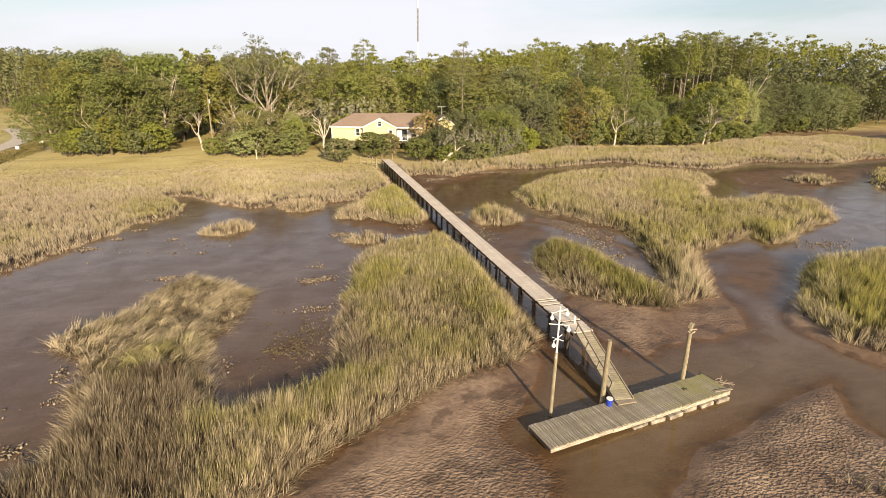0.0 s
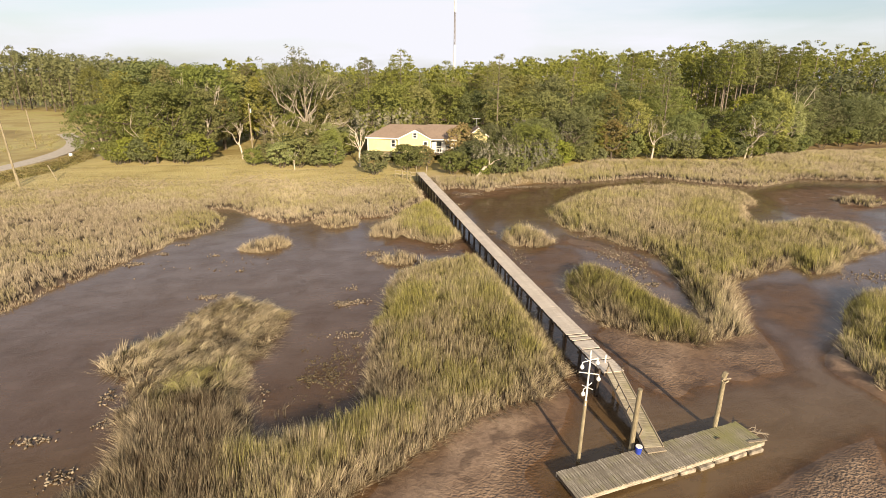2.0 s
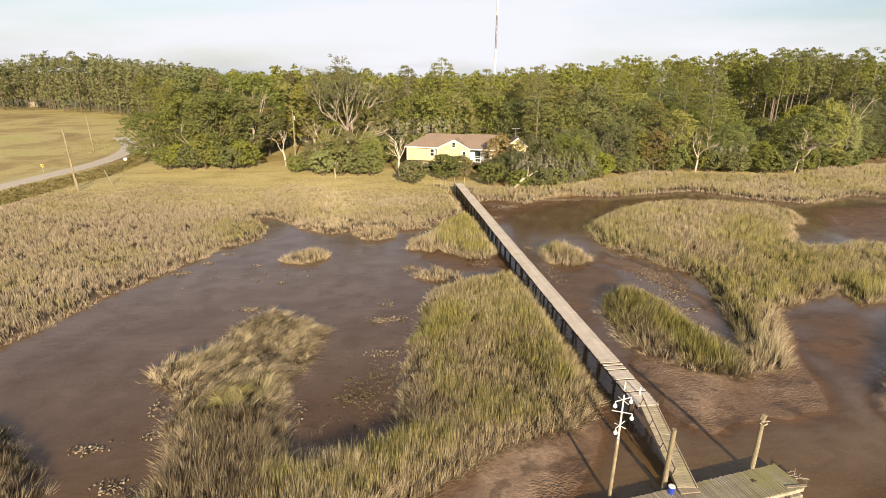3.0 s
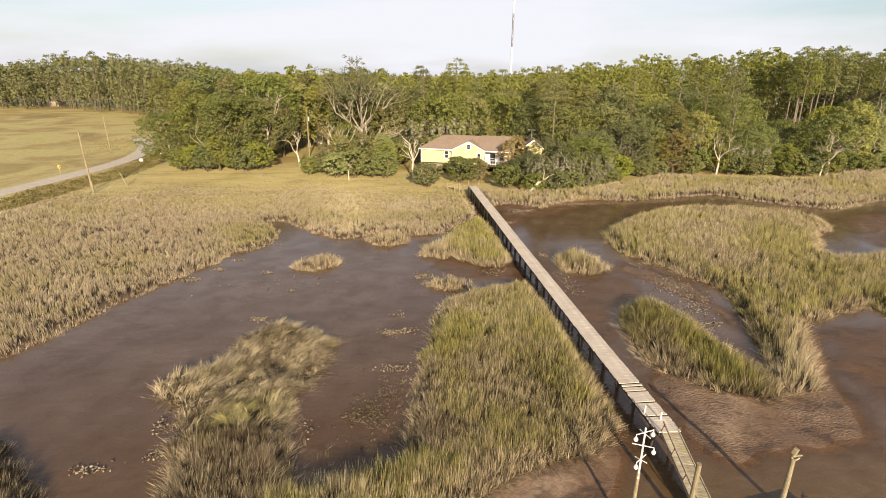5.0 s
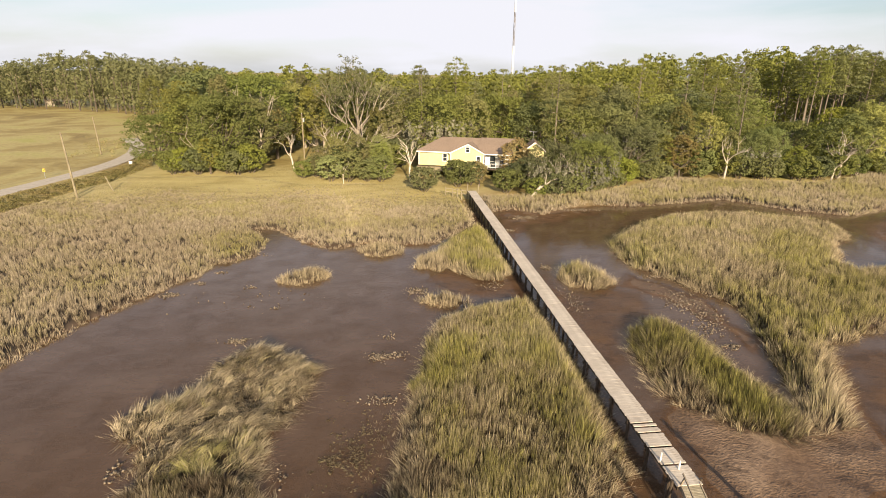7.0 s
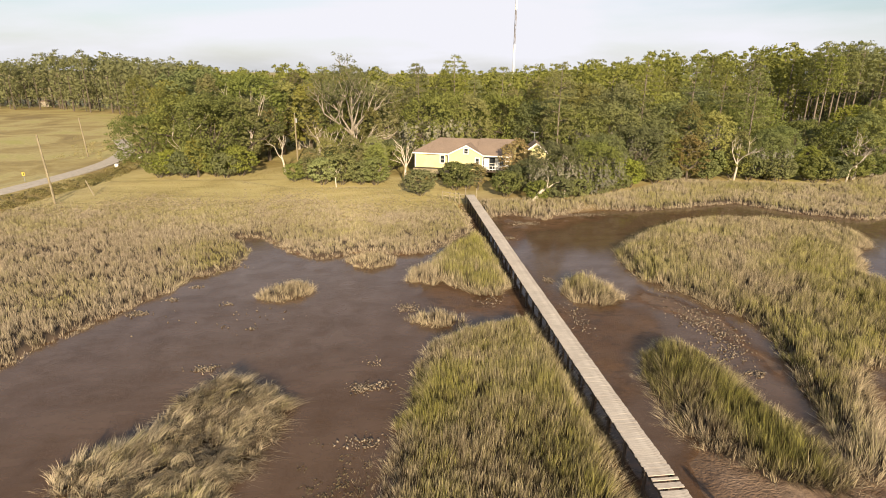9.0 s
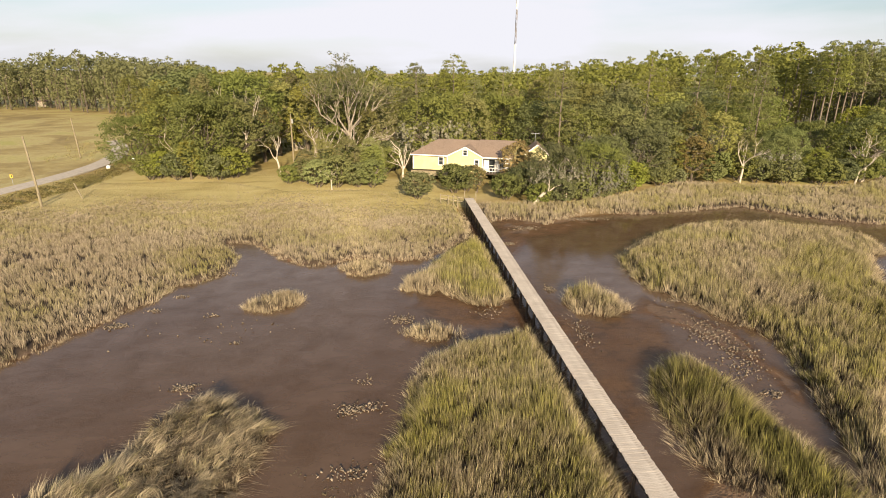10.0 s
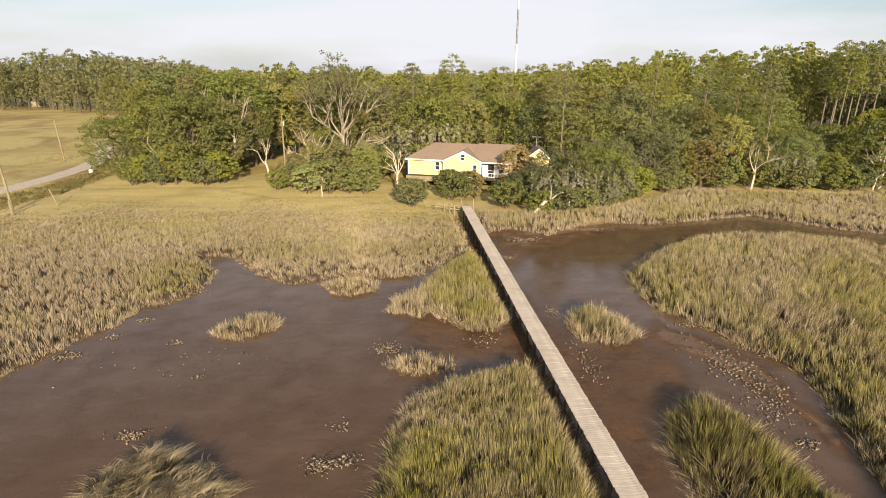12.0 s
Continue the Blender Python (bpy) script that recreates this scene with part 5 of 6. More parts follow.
def limb_set(bm, start, direction, length, radius, depth, rng, tips, curl=0.5, sides=6):
    """A limb that forks; tips gathers its ends."""
    p, d = Vector(start), Vector(direction).normalized()
    pts, rad = [p.copy()], [radius]
    steps = 4
    for i in range(steps):
        d = (d + Vector((rng.uniform(-1, 1), rng.uniform(-1, 1), rng.uniform(-0.5, 0.8))) * 0.22 * curl).normalized()
        p = p + d * (length / steps)
        pts.append(p.copy())
        rad.append(radius * (1 - 0.55 * (i + 1) / steps))
    pipe(pts, rad, sides, bm)
    if depth == 0:
        tips.append(p)
        return
    tips.append((pts[2] + pts[3]) / 2)
    for _ in range(rng.choice((2, 3))):
        nd = (d + Vector((rng.uniform(-1, 1), rng.uniform(-1, 1), rng.uniform(-0.35, 0.7))) * 0.85).normalized()
        limb_set(bm, pts[rng.choice((2, 3, 4))], nd, length * rng.uniform(0.5, 0.75), radius * 0.5, depth - 1, rng, tips, curl, max(4, sides - 1))


def crown_spots(kind, h, spread, n, rng):
    """Places of the leaf clumps of a crown."""
    if kind in ("pine", "high_pine"):
        t = np.round(rng.uniform(0, 1, n) * 9) / 9 + rng.normal(0, 0.022, n)
        low = 0.4 if kind == "pine" else 0.6
        z = h * (low + (0.98 - low) * t)
        r = spread * np.sqrt(np.maximum(0.06, 1 - ((t - 0.38) / 0.66) ** 2)) * rng.uniform(0.3, 1.0, n) ** 0.55
        a = rng.uniform(0, 2 * math.pi, n)
        return np.stack([r * np.cos(a), r * np.sin(a), z], 1)
    lobes = rng.normal(0, 1, (7, 3))
    lobes /= np.linalg.norm(lobes, axis=1)[:, None]
    lobes[:, 2] = np.abs(lobes[:, 2]) * 0.8
    d = rng.normal(0, 1, (n, 3))
    d /= np.linalg.norm(d, axis=1)[:, None]
    d[:, 2] = np.where(d[:, 2] < -0.8, -d[:, 2], d[:, 2])
    bulge = np.max(d @ lobes.T, axis=1)
    r = (0.72 + 0.3 * smooth(0.5, 1.0, bulge)) * rng.uniform(0.62, 1.0, n) ** 0.5
    low = 0.48
    return np.stack([d[:, 0] * r * spread, d[:, 1] * r * spread, h * low + d[:, 2] * r * h * (1 - low)], 1)


def tree(name, kind, label, h, spread, n, per, size, leaf_mat, bark_mat, seed, moss=0):
    rng, prng = np.random.default_rng(seed), random.Random(seed)
    t = thing(name, label, "shrub" if kind == "shrub" else "tree", group="trees")
    bm = bmesh.new()
    tips = []
    if kind in ("pine", "high_pine"):
        bend = prng.uniform(-0.3, 0.3)
        pipe([(0, 0, -0.6), (bend * 0.3, 0, h * 0.3), (bend, 0.1, h * 0.65), (bend * 0.8, 0, h * 0.97)], [0.19, 0.16, 0.12, 0.05], 7, bm)
        for _ in range(12):
            z = h * prng.uniform(0.5, 0.92)
            a = prng.uniform(0, 6.28)
            l = spread * prng.uniform(0.5, 0.95) * (1.25 - z / h)
            pipe([(bend * 0.9, 0, z), (math.cos(a) * l, math.sin(a) * l, z + 0.25 * l)], [0.07, 0.03], 4, bm)
    elif kind == "oak":
        pipe([(0, 0, -0.6), (0.1, 0, h * 0.12), (0.0, 0.15, h * 0.27)], [0.42 * h / 14, 0.34 * h / 14, 0.3 * h / 14], 8, bm)
        for k in range(6):
            a = k * 1.047 + prng.uniform(-0.4, 0.4)
            limb_set(bm, (0, 0.1, h * 0.24), (math.cos(a), math.sin(a), prng.uniform(0.45, 1.0)), spread * 0.75, 0.2 * h / 14, 1, prng, tips, 0.6, 6)
    else:
        for k in range(5):
            a = k * 1.257 + prng.uniform(-0.4, 0.4)
            limb_set(bm, (0.1 * math.cos(a), 0.1 * math.sin(a), -0.2), (math.cos(a) * 0.6, math.sin(a) * 0.6, 1), h * 0.55, 0.07, 0, prng, tips, 0.6, 5)
    part("trunk", bm, bark_mat, t)
    spots = crown_spots(kind, h, spread, n, rng)
    rad = spread * {"pine": 0.18, "high_pine": 0.18, "oak": 0.125, "shrub": 0.16}[kind] * rng.uniform(0.6, 1.3, n)
    v = clumps(spots, rad, per, size, rng, 0.5 if "pine" in kind else 0.62)
    part("crown", leaf_mesh("crown", v, leaf_mat, np.array([0, 0, h * (0.3 if kind == "shrub" else 0.45 if kind == "oak" else 0.55)])), leaf_mat, t)
    if moss:
        sp = spots[spots[:, 2] < h * 0.6][:moss]
        c = sp[:, None, :] + rng.normal(0, 0.22, (len(sp), 16, 3)) * np.array([0.7, 0.7, 2.2]) - np.array([0, 0, 0.8])
        nr = rng.normal(0, 1, (len(sp) * 16, 3)) * np.array([1, 1, 0.1])
        v = leaves(c.reshape(-1, 3), nr, 0.36, rng)
        part("hanging_moss", mesh_of("moss", v, np.arange(len(v)).reshape(-1, 3), M_MOSS), M_MOSS, t, "grey hanging moss")["kind"] = "stuff"
    return t


def place(template, used, x, y, s, rng, squash=1.0):
    m = pose(x, y, ground_at(x, y) - 0.05, 0, 0, rng.uniform(0, 360)) @ Matrix.Diagonal((s, s, s * squash, 1))
    if template not in used:
        used.add(template)
        template.matrix_basis = m
        return template
    c = copy_thing(template, pose(0, 0, 0))
    c.matrix_basis = m
    return c


OAKS = [tree("live_oak", "oak", "broad dark green live oak at the marsh edge", 13, 6.4, 520, 25, 0.21, M_OAKLEAF, M_OAKBARK, 100 + k, (0, 210, 0)[k]) for k in range(3)]
MIXED = [tree("broadleaf_tree", "oak", "rounded yellow-green broadleaf tree", 12, 3.8, 390, 24, 0.18, M_LIGHTLEAF, M_OAKBARK, 120 + k) for k in range(3)]
RUST = [tree("autumn_tree", "oak", "small broadleaf tree with rusty autumn leaves", 9, 3.2, 240, 24, 0.2, M_RUSTLEAF, M_OAKBARK, 140 + k) for k in range(1)]
PINES = [tree("pine_tree", "pine", "tall pine with a bare trunk and open crown", 21, 3.4, 260, 20, 0.19, M_PINELEAF, M_PINEBARK, 160 + k) for k in range(4)]
BRIGHT = [tree("broadleaf_tree", "oak", "bright sunlit yellow-green tree on the shore", 11.5, 4.2, 390, 24, 0.18, M_BRIGHTLEAF, M_PALEBARK, 126 + k) for k in range(2)]
TALL = [tree("broadleaf_tree", "oak", "tall narrow olive-green broadleaf tree", 16.5, 3.3, 350, 24, 0.18, M_OLIVELEAF, M_PALEBARK, 130 + k) for k in range(3)]
HIGH = [tree("pine_tree", "high_pine", "tall pine with a long bare pale trunk", 22, 3.5, 220, 20, 0.2, M_PINELEAF, M_PINEBARK, 170 + k) for k in range(3)]
SHRUBS = [tree("shrub", "shrub", "dense rounded green shrub on the shore", 3.6, 2.2, 190, 20, 0.17, M_OAKLEAF, M_OAKBARK, 180 + k) for k in range(2)]
SHRUBS_L = [tree("shrub", "shrub", "bright yellow-green shrub on the shore", 4.2, 2.2, 190, 20, 0.17, M_BRIGHTLEAF, M_OAKBARK, 190 + k) for k in range(2)]
used = set()
rng = random.Random(77)
FRONT = (  # template, x, y, scale
    # the big oaks west of the yard
    (OAKS[0], -53.6, 86.4, 0.85), (TALL[0], -50.2, 88.6, 0.95), (OAKS[0], -46.1, 88.7, 1.1), (TALL[1], -43.6, 92.5, 1.05), (OAKS[2], -41.1, 84, 1.12), (OAKS[0], -36.8, 94.5, 1.05), (SHRUBS[0], -45, 80.2, 1.3), (SHRUBS[1], -38.2, 79.7, 1.25), (TALL[2], -56.4, 95, 1.05), (MIXED[2], -51.6, 96.4, 1.35),
    (SHRUBS[0], -49.3, 80.5, 1.2), (OAKS[2], -47.2, 98.6, 1.45), (OAKS[0], -38.4, 98.3, 1.42), (MIXED[0], -43, 80.4, 0.6),
    # behind the yard
    (MIXED[0], -33, 105, 1.35), (MIXED[2], -27.5, 107, 1.3), (TALL[1], -24.5, 111, 1.1), (OAKS[2], -20, 108, 1.25), (MIXED[1], -13.5, 107, 1.35), (TALL[0], -31, 113, 1.1), (OAKS[0], -36.5, 110, 1.3),
    (RUST[0], -34.4, 97.0, 1.35), (TALL[2], -11, 98.5, 0.95), (TALL[0], -25.4, 103, 0.9), (TALL[0], -20.5, 116, 1.15), (MIXED[1], -17, 112, 1.4),
    # yellow-green thicket between the yard and the house
    (MIXED[2], -23.4, 74.6, 0.5), (MIXED[1], -20.9, 76.2, 0.62), (MIXED[0], -16.9, 75.5, 0.66), (SHRUBS_L[1], -18.6, 72.5, 1.25), (SHRUBS[0], -15.5, 72.5, 1.15), (BRIGHT[0], -12.9, 74.2, 0.58),
    (MIXED[2], -13.4, 77.7, 0.62), (SHRUBS[1], -26.3, 75.1, 0.9), (SHRUBS_L[0], -21.5, 72.6, 1.1), (SHRUBS_L[1], -13.2, 72.2, 1.15), (SHRUBS[0], -24.4, 76.4, 1.1), (SHRUBS[0], -19.5, 79.5, 1.5), (SHRUBS[1], -15.5, 80.5, 1.6), (SHRUBS[0], -11.4, 82, 1.5), (SHRUBS[1], -9.8, 86, 1.6), (MIXED[0], -20.4, 87.5, 0.72), (TALL[1], -13.8, 88.5, 0.7),
    # shrubs before the house
    (SHRUBS[0], -6.6, 63.4, 1.18), (SHRUBS[1], -0.9, 67.5, 1.3), (SHRUBS[0], 1.2, 68.2, 1.15), (RUST[0], 2.6, 67.2, 0.5), 
    # oaks on the point east of the landing
    (OAKS[0], 9.6, 63.6, 0.44), (OAKS[1], 13.4, 63.2, 0.66), (OAKS[1], 19.3, 63.2, 0.68), (SHRUBS[0], 6, 62.5, 1.15), (SHRUBS[1], 9.8, 58.9, 0.95), (SHRUBS[0], 12.8, 58.4, 1.05), (SHRUBS[1], 16.4, 60.5, 0.95),
    (RUST[0], 8.8, 69.4, 0.88), (SHRUBS[0], 8.8, 66.6, 1.15), (SHRUBS[1], 20, 62, 0.9), (OAKS[1], 22.1, 68.6, 0.7), (SHRUBS[0], 23.7, 65, 1.0), (OAKS[2], 15.6, 67, 0.5),
    # the shore to the east
    (SHRUBS_L[1], 27.3, 67.8, 1.1), (OAKS[0], 29.5, 71.4, 0.8), (SHRUBS[0], 33.0, 70.8, 1.2), (OAKS[0], 34.2, 76.4, 0.85), (MIXED[2], 36.6, 73.6, 0.7), (RUST[0], 39.4, 72.4, 0.95), (TALL[0], 41.3, 77.0, 0.85), (MIXED[0], 46.4, 77.2, 1.0), (SHRUBS[1], 43.0, 72.4, 1.1),
    (SHRUBS[0], 36.9, 72.2, 0.9), (MIXED[1], 50.2, 75.0, 0.72), (SHRUBS_L[0], 50.8, 72.2, 1.1), (OAKS[1], 54.3, 74.0, 0.66), (SHRUBS[1], 55.0, 70.7, 1.3), (OAKS[2], 58.3, 76.5, 0.72), (BRIGHT[0], 60.6, 71.6, 0.55), (SHRUBS[0], 61.0, 69.9, 1.35), (SHRUBS[1], 64.2, 70.2, 1.3), (OAKS[2], 66.0, 80.0, 0.8),
    # the bright tree at the point of the shore
    (BRIGHT[1], 71.2, 73.6, 1.05), (BRIGHT[0], 76.0, 74.4, 1.26), (BRIGHT[1], 79.8, 74.2, 1.02), (MIXED[1], 74.0, 79.5, 1.1), (SHRUBS_L[0], 82.4, 73.6, 1.1), (SHRUBS_L[1], 78.6, 71.9, 0.9),
    # dark oaks behind the mud to the east
    (OAKS[1], 84.4, 82.5, 0.95), (OAKS[2], 89.5, 85.5, 1.0), (OAKS[2], 95.4, 88.6, 1.0), (OAKS[0], 101.5, 89.8, 1.05), (OAKS[0], 108.5, 90.2, 0.95), (OAKS[2], 98, 94.5, 0.9), (OAKS[0], 106.5, 96, 0.9), (OAKS[2], 114.5, 91.5, 0.95), (OAKS[0], 92, 94, 0.9), (OAKS[0], 121, 92, 0.95), (OAKS[2], 128, 93.5, 0.95), (OAKS[0], 118, 98, 1.0), (OAKS[2], 125.5, 100, 1.0), (OAKS[0], 133, 99, 1.0), (OAKS[2], 112, 100, 1.0),
    (SHRUBS[0], 86.0, 79.8, 1.3), (SHRUBS[1], 91.5, 83.4, 1.35), (SHRUBS[0], 97.5, 86.2, 1.4), (SHRUBS[0], 103.5, 87.5, 1.5), (SHRUBS[1], 110, 88.3, 1.5), (SHRUBS[0], 116.5, 89, 1.5), (SHRUBS[1], 123.5, 90, 1.5), (SHRUBS[0], 130.5, 91, 1.5),
    # tall pines that stand out
    (HIGH[0], 3.5, 105, 0.93), (HIGH[1], 36.2, 84.5, 0.93), (PINES[1], 52.5, 86, 0.86), (PINES[2], 20.5, 90, 0.84),
)
for t_, x, y, s in FRONT:
    place(t_, used, x, y, s, rng)
taken = [(x, y) for _, x, y, _ in FRONT]
# an open stand of tall pines above the lower trees
for k in range(11):
    x, y = 84 + k * 2.1 + rng.uniform(-0.8, 0.8), 98 + (k * 5) % 11 + rng.uniform(-1, 1)
    place(HIGH[k % 3], used, x, y, rng.uniform(1.0, 1.12), rng)
    taken.append((x, y))
# a broken hedge of shrubs where the woods meet the marsh
for k in range(46):
    x = -57 + k * 4.1 + rng.uniform(-1.2, 1.2)
    if -34 < x < 25 or x < -50:
        continue
    edge = float(np.interp(x, [p[0] for p in LAND[:16]], [p[1] for p in LAND[:16]]))
    y = edge + rng.uniform(1.5, 3.5)
    place(rng.choice(SHRUBS + SHRUBS + SHRUBS_L), used, x, y, rng.uniform(0.8, 1.35), rng)
    taken.append((x, y))
# trees behind the front row, nearest first
tries = 0
while len(taken) < 218 and tries < 6000:
    tries += 1
    x, y = rng.uniform(-58, 112), rng.uniform(74, 112)
    if float(inside(LAND, np.array([x]), np.array([y]))[0]) < 7:
        continue
    if abs(x + 10 + 19 * (y + 8) / 105) < 6.5 and y < 97 or -10 < x < 17 and y < 87 or -35 < x < -25 and y < 104 or x > 72 and y > 91:
        continue
    if min((x - a) ** 2 + (y - b) ** 2 for a, b in taken) < 29:
        continue
    taken.append((x, y))
    r = rng.random()
    e_ = float(smooth(25, 90, np.array(x)))
    if x > 72 or 0.77 < (x + 10) / (y + 8) < 1.08:
        place(rng.choice(OAKS), used, x, y, rng.uniform(0.55, 0.72), rng)
    elif r < 0.2 + 0.15 * e_:
        place(rng.choice(PINES), used, x, y, rng.uniform(0.72, 0.9) + 0.3 * e_, rng)
    elif r < 0.24 + 0.2 * e_ and y > 92:
        place(rng.choice(HIGH), used, x, y, rng.uniform(0.72, 0.82) + 0.26 * e_, rng)
    elif r < 0.5 + 0.22 * e_:
        place(rng.choice(OAKS), used, x, y, rng.uniform(0.95, 1.25), rng)
    elif r < 0.75 or x > 25 and r < 0.92:
        place(rng.choice(TALL if r < 0.75 else OAKS), used, x, y, rng.uniform(0.85, 1.08) + 0.15 * e_, rng)
    else:
        place(rng.choice(MIXED), used, x, y, rng.uniform(0.95, 1.4), rng)


# woods that go on behind, beyond counting
def far_woods(name, label, spots, seed, pine_share, leaf_mat, share=1.0):
    rng = np.random.default_rng(seed)
    out, hearts = [], []
    trunks = bmesh.new()
    for x, y, h in spots:
        stand = 84 < x < 112 and 104 < y < 130
        kind = "high_pine" if stand else "pine" if rng.random() < pine_share else "oak"
        k, per, size = 74, int(11 * share), 0.52 / share ** 0.5
        sp = crown_spots(kind, h, 4.1 if kind == "oak" else 3.6, k, rng)
        v = clumps(sp, rng.uniform(0.5, 1.05, k) / share ** 0.5, per, size, rng, 0.6)
        g = 0.6
        out.append(v + np.array([x, y, g]))
        hearts.append(np.tile([x, y, g + h * (0.5 if kind == "oak" else 0.65)], (len(v) // 3, 1)))
        low = np.stack([rng.uniform(-3.5, 3.5, 12), rng.uniform(-3.5, 3.5, 12), rng.uniform(0.6, h * (0.5 if kind == "oak" else 0.3), 12)], 1)
        if not stand:
            v = clumps(low, np.full(12, 1.2), int(13 * share), 0.5 / share ** 0.5, rng, 0.8) + np.array([x, y, g])
            out.append(v)
            hearts.append(np.tile([x, y, g], (len(v) // 3, 1)))
        pipe([(x, y, g - 0.5), (x, y, g + h * (0.6 if kind == "oak" else 0.85))], [0.28, 0.12], 5, trunks)
    v = np.concatenate(out)
    ob = tagged(new(name, leaf_mesh(name, v, leaf_mat, np.concatenate(hearts))), label, "woods", kind="stuff")
    part("trunks", trunks, M_OAKBARK if share < 1 else M_PINEBARK, ob)
    return ob


rng = random.Random(9)
spots = []
while len(spots) < 330:
    x, y = rng.uniform(-75, 200), 112 + 93 * rng.random() ** 1.4
    if float(inside(LAND, np.array([x]), np.array([y]))[0]) < 6 or any((x - a) ** 2 + (y - b) ** 2 < 26 for a, b, _ in spots):
        continue
    e = float(smooth(15, 105, np.array(x)))
    spots.append((x, y, rng.uniform(16.5, 18.8) + 7.5 * e))
far_woods("far_woods", "dense mixed pine and oak woods behind the shore", spots, 3, 0.25, M_PINELEAF)
gx_, gy_ = np.meshgrid(np.arange(-260, -70, 6.6), np.arange(190, 290, 6.2))
nrng = np.random.default_rng(14)
gx_, gy_ = gx_.ravel() + nrng.uniform(-2.4, 2.4, gx_.size), gy_.ravel() + nrng.uniform(-2.4, 2.4, gx_.size)
deep = inside(LAND, gx_, gy_)
spots = [(x, y, nrng.uniform(17.5, 19.5) + 4.5 * math.exp(-((x + 142) / 30) ** 2) + 1.5 * float(vnoise(np.array([x]), np.array([y]), 20.0, 3)[0])) for x, y, d in zip(gx_, gy_, deep) if 2 < d < 34]
far_woods("far_woods", "distant wall of pine woods beyond a field", spots, 4, 0.3, M_FARLEAF, 0.6)
spots = []
while len(spots) < 70:
    x, y = rng.uniform(105, 230), rng.uniform(97, 132)
    if any((x - a) ** 2 + (y - b) ** 2 < 36 for a, b, _ in spots):
        continue
    spots.append((x, y, rng.uniform(14, 22)))
far_woods("far_woods", "mixed woods east along the shore", spots, 5, 0.15, M_FARLEAF, 0.9)


# rough growth on the bank between road and marsh
rng = np.random.default_rng(21)
k = 620
t_ = rng.uniform(0, 1, k)
yy = 40 + t_ * 62
xx = np.interp(yy, [p[1] for p in ROAD_LINE], [p[0] for p in ROAD_LINE]) + rng.uniform(2.9, 7.0, k)
zz = ground_parts(xx, yy)[0] + 0.12
v = clumps(np.stack([xx, yy, zz], 1), rng.uniform(0.45, 1.0, k), 34, 0.16, rng, 0.4)
tagged(new("roadside_weeds", mesh_of("roadside_weeds", v, np.arange(len(v)).reshape(-1, 3), M_WEEDS)), "tangled green-brown weeds on the road bank", "weeds", kind="stuff")
kk = 34
xx = np.interp(np.linspace(98, 125, kk), [p[1] for p in ROAD_LINE], [p[0] for p in ROAD_LINE]) - rng.uniform(3, 12, kk)
yy = np.linspace(98, 125, kk) + rng.uniform(-3, 3, kk)
v = clumps(np.stack([xx, yy, ground_parts(xx, yy)[0] + rng.uniform(0.2, 1.6, kk)], 1), rng.uniform(0.5, 1.0, kk), 40, 0.16, rng, 0.8)
tagged(new("roadside_weeds", mesh_of("roadside_weeds", v, np.arange(len(v)).reshape(-1, 3), M_WEEDS)), "bushy brown growth at the road bend", "weeds", kind="stuff")


# bare and dead trees
def snag(label, x, y, h, seed, lean=(0, 0), forks=4, name="dead_tree", leafy=0, wide=0.7, girth=1.0):
    prng, nrng = random.Random(seed), np.random.default_rng(seed)
    t = thing(name, label, "tree", pose(x, y, ground_at(x, y), lean[0], lean[1], 0) @ pose(0, 0, 0, 0, 0, prng.uniform(0, 360)))
    bm, tips = bmesh.new(), []
    pipe([(0, 0, -0.4), (0.08, 0, h * 0.25), (0.0, 0.1, h * 0.45)], [0.03 * h * girth, 0.025 * h * girth, 0.02 * h * girth], 7, bm)
    for k in range(forks):
        a = k * 6.28 / forks + prng.uniform(-0.5, 0.5)
        limb_set(bm, (0, 0.05, h * (0.3 + 0.15 * k / forks)), (math.cos(a) * wide, math.sin(a) * wide, 1.0), h * 0.38, 0.014 * h * girth, 3 if leafy else 2, prng, tips, 0.9, 5)
    part("limbwork", bm, M_DEAD if not leafy else M_PALEBARK, t)
    if leafy:
        sp = np.array([tuple(p) for p in tips])
        v = clumps(sp, nrng.uniform(0.4, 0.95, len(sp)), leafy, 0.2, nrng, 0.7)
        part("leaves", leaf_mesh("leaves", v, M_OAKLEAF, np.array([0, 0, h * 0.5])), M_OAKLEAF, t, "thin green leaves")
    return t


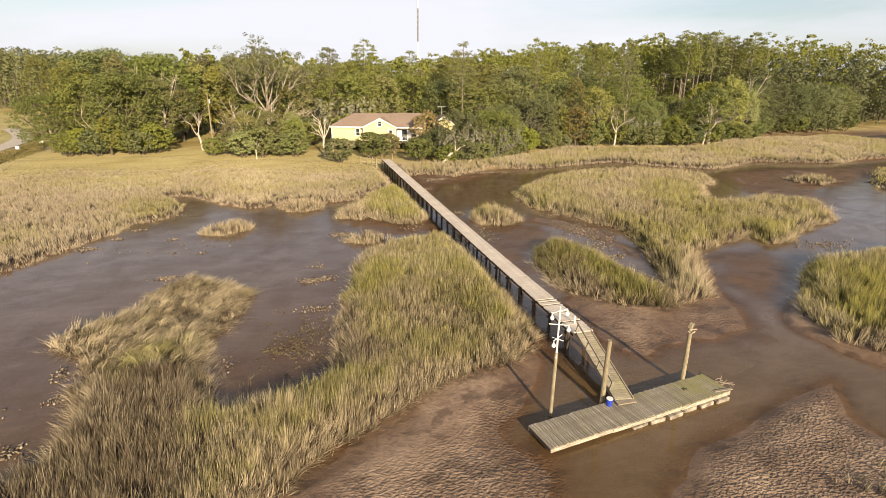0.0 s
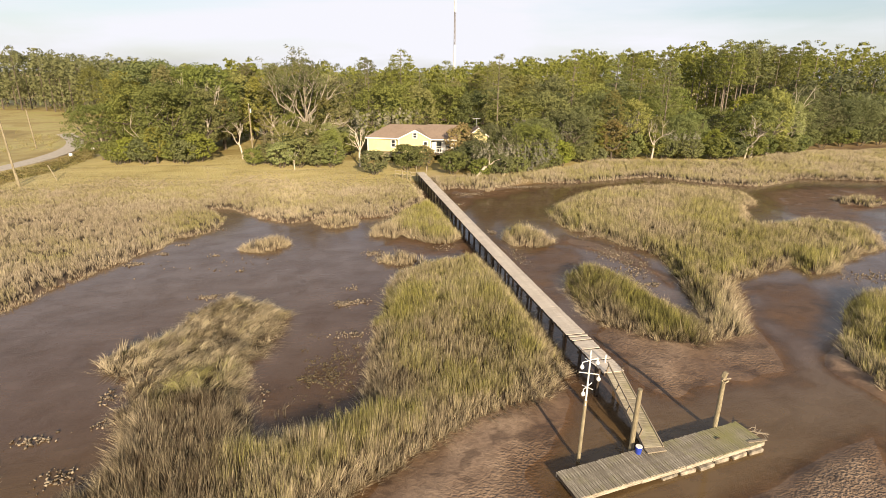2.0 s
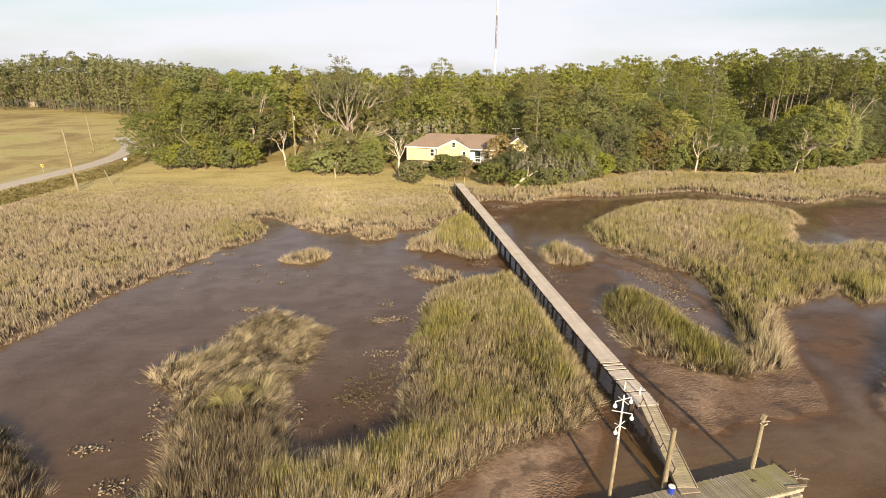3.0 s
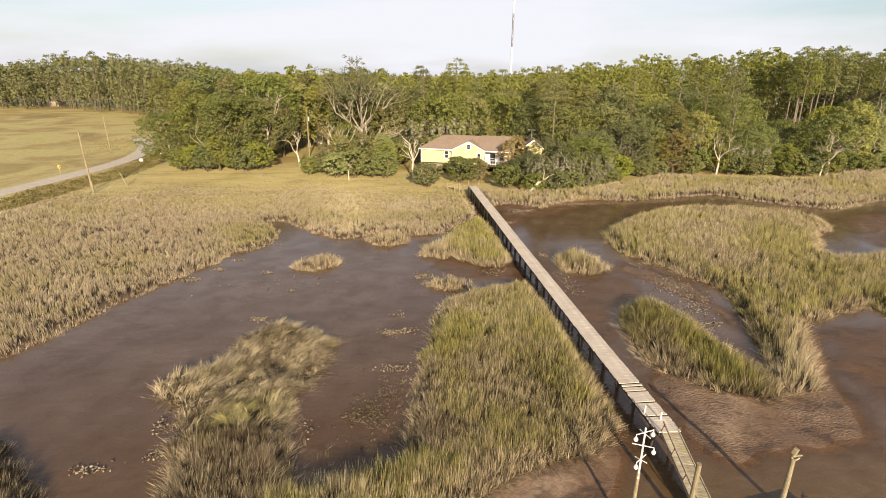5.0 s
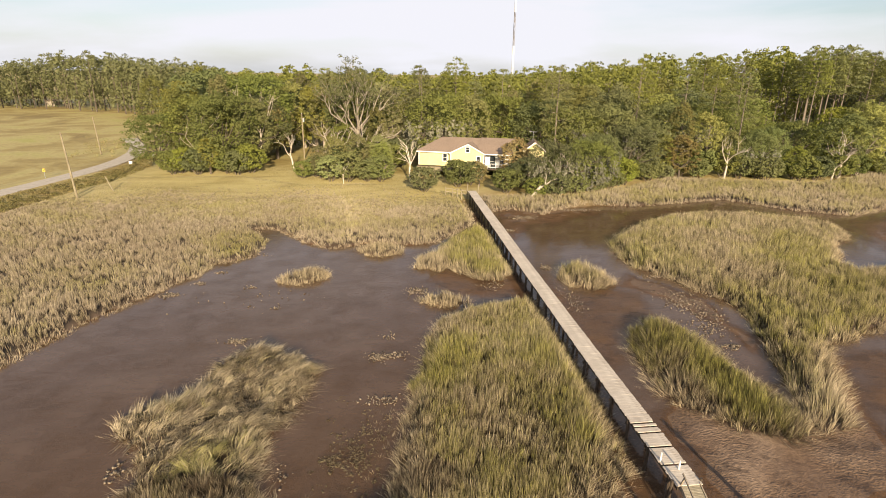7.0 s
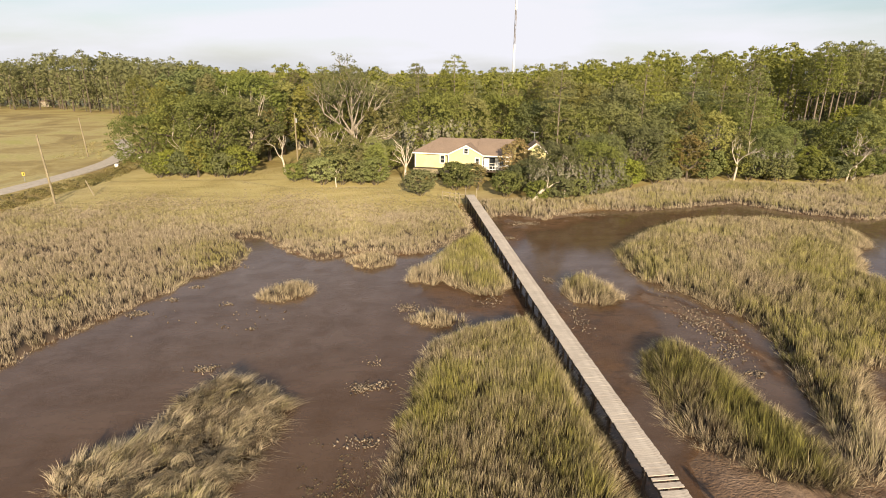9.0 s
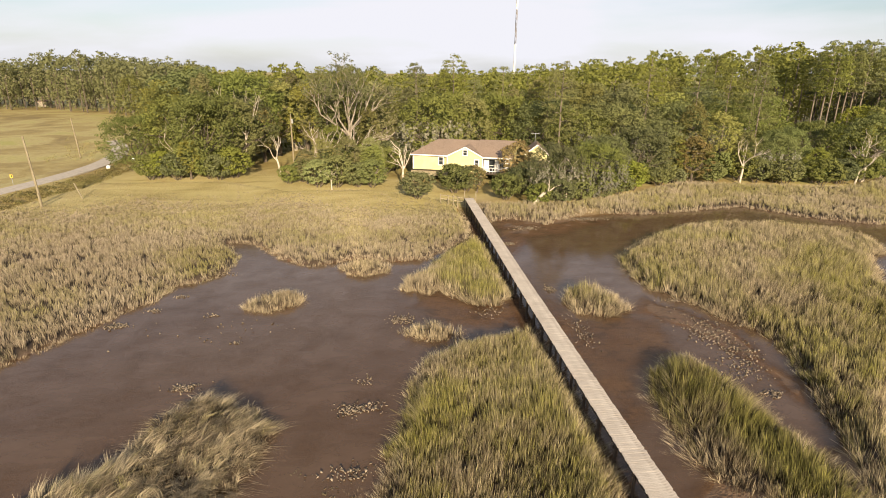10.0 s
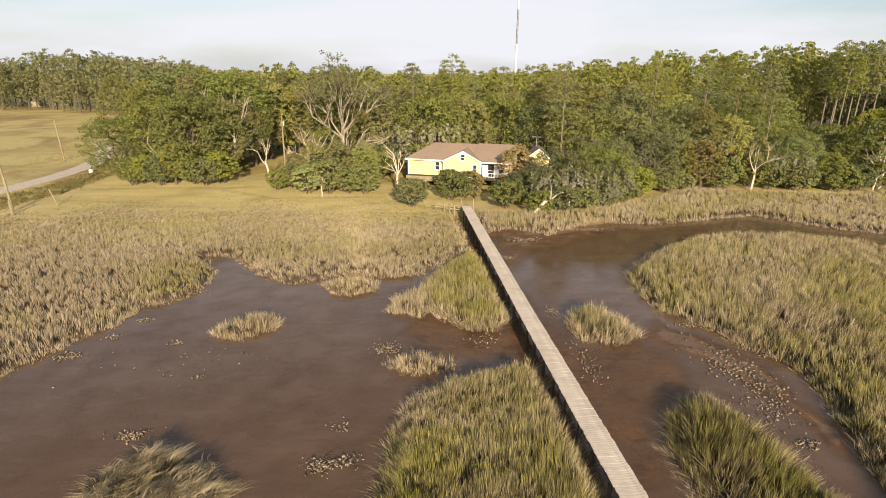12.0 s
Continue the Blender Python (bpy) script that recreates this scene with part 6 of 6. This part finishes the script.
snag("bleached dead tree standing at the shore", 47.6, 71.6, 8.4, 1, (0, 4), 3, wide=0.9, girth=0.8)
snag("bleached dead trunk among oaks", -36.2, 89.5, 15.0, 2, (0, 3), 3, wide=0.5, girth=0.45)
snag("pale dead tree in the yard beside a pole", -29, 82.8, 7.0, 3, (0, -8), 3)
snag("pale leaning dead tree on the shore", 66.5, 69.3, 6.2, 4, (0, 8), 2, wide=0.9)
snag("small white bare tree beside the house", -8.3, 71.6, 7.4, 5, (0, -2), 5, wide=0.45)
snag("pale bare shrub before the thicket", -19.3, 71.1, 3.6, 6, (0, -5), 4)
snag("leaning bleached oak limb on the shore", 8.9, 58.0, 4.6, 7, (-8, 42), 2, girth=2.2)
snag("bare limbs above the shore oaks", 14.4, 61.2, 6.4, 8, (0, 0), 3, girth=0.8)
snag("tall thin-leaved oak rising above the woods", -17.6, 91.5, 17.6, 9, (0, 1), 10, "old_oak", 46, 1.1, 0.8)
snag("bare tangled pale oak limbs behind the thicket", -21.6, 83.5, 8.5, 10, (0, -4), 6, wide=1.1, girth=0.7)
snag("bare tangled pale oak limbs behind the thicket", -15.8, 83.0, 9.5, 16, (0, 5), 5, wide=1.2, girth=0.7)
snag("bleached limbs in an oak crown", -45.5, 84.0, 10.0, 11, (0, -6), 4, wide=0.9, girth=0.6)
snag("tall bare pale trunk in the woods", 85.8, 79.5, 15, 13, (0, 4), 2, wide=0.15, girth=0.5)
snag("pale dead trunk below yellow-green trees", 70.0, 71.6, 9, 14, (0, -3), 2, wide=0.4)

# drowned weed in the shallow corner of the pond
rng = np.random.default_rng(33)
k = 90
xx, yy = -14.6 + rng.normal(0, 0.95, k), 4.9 + rng.normal(0, 1.5, k)
v = clumps(np.stack([xx, yy, np.full(k, -0.02)], 1), rng.uniform(0.15, 0.5, k), 12, 0.1, rng, 0.05)
tagged(new("drowned_weed", mesh_of("drowned_weed", v, np.arange(len(v)).reshape(-1, 3), M_ALGAE)), "olive drowned weed lying in shallow pond water", "weeds", kind="stuff")
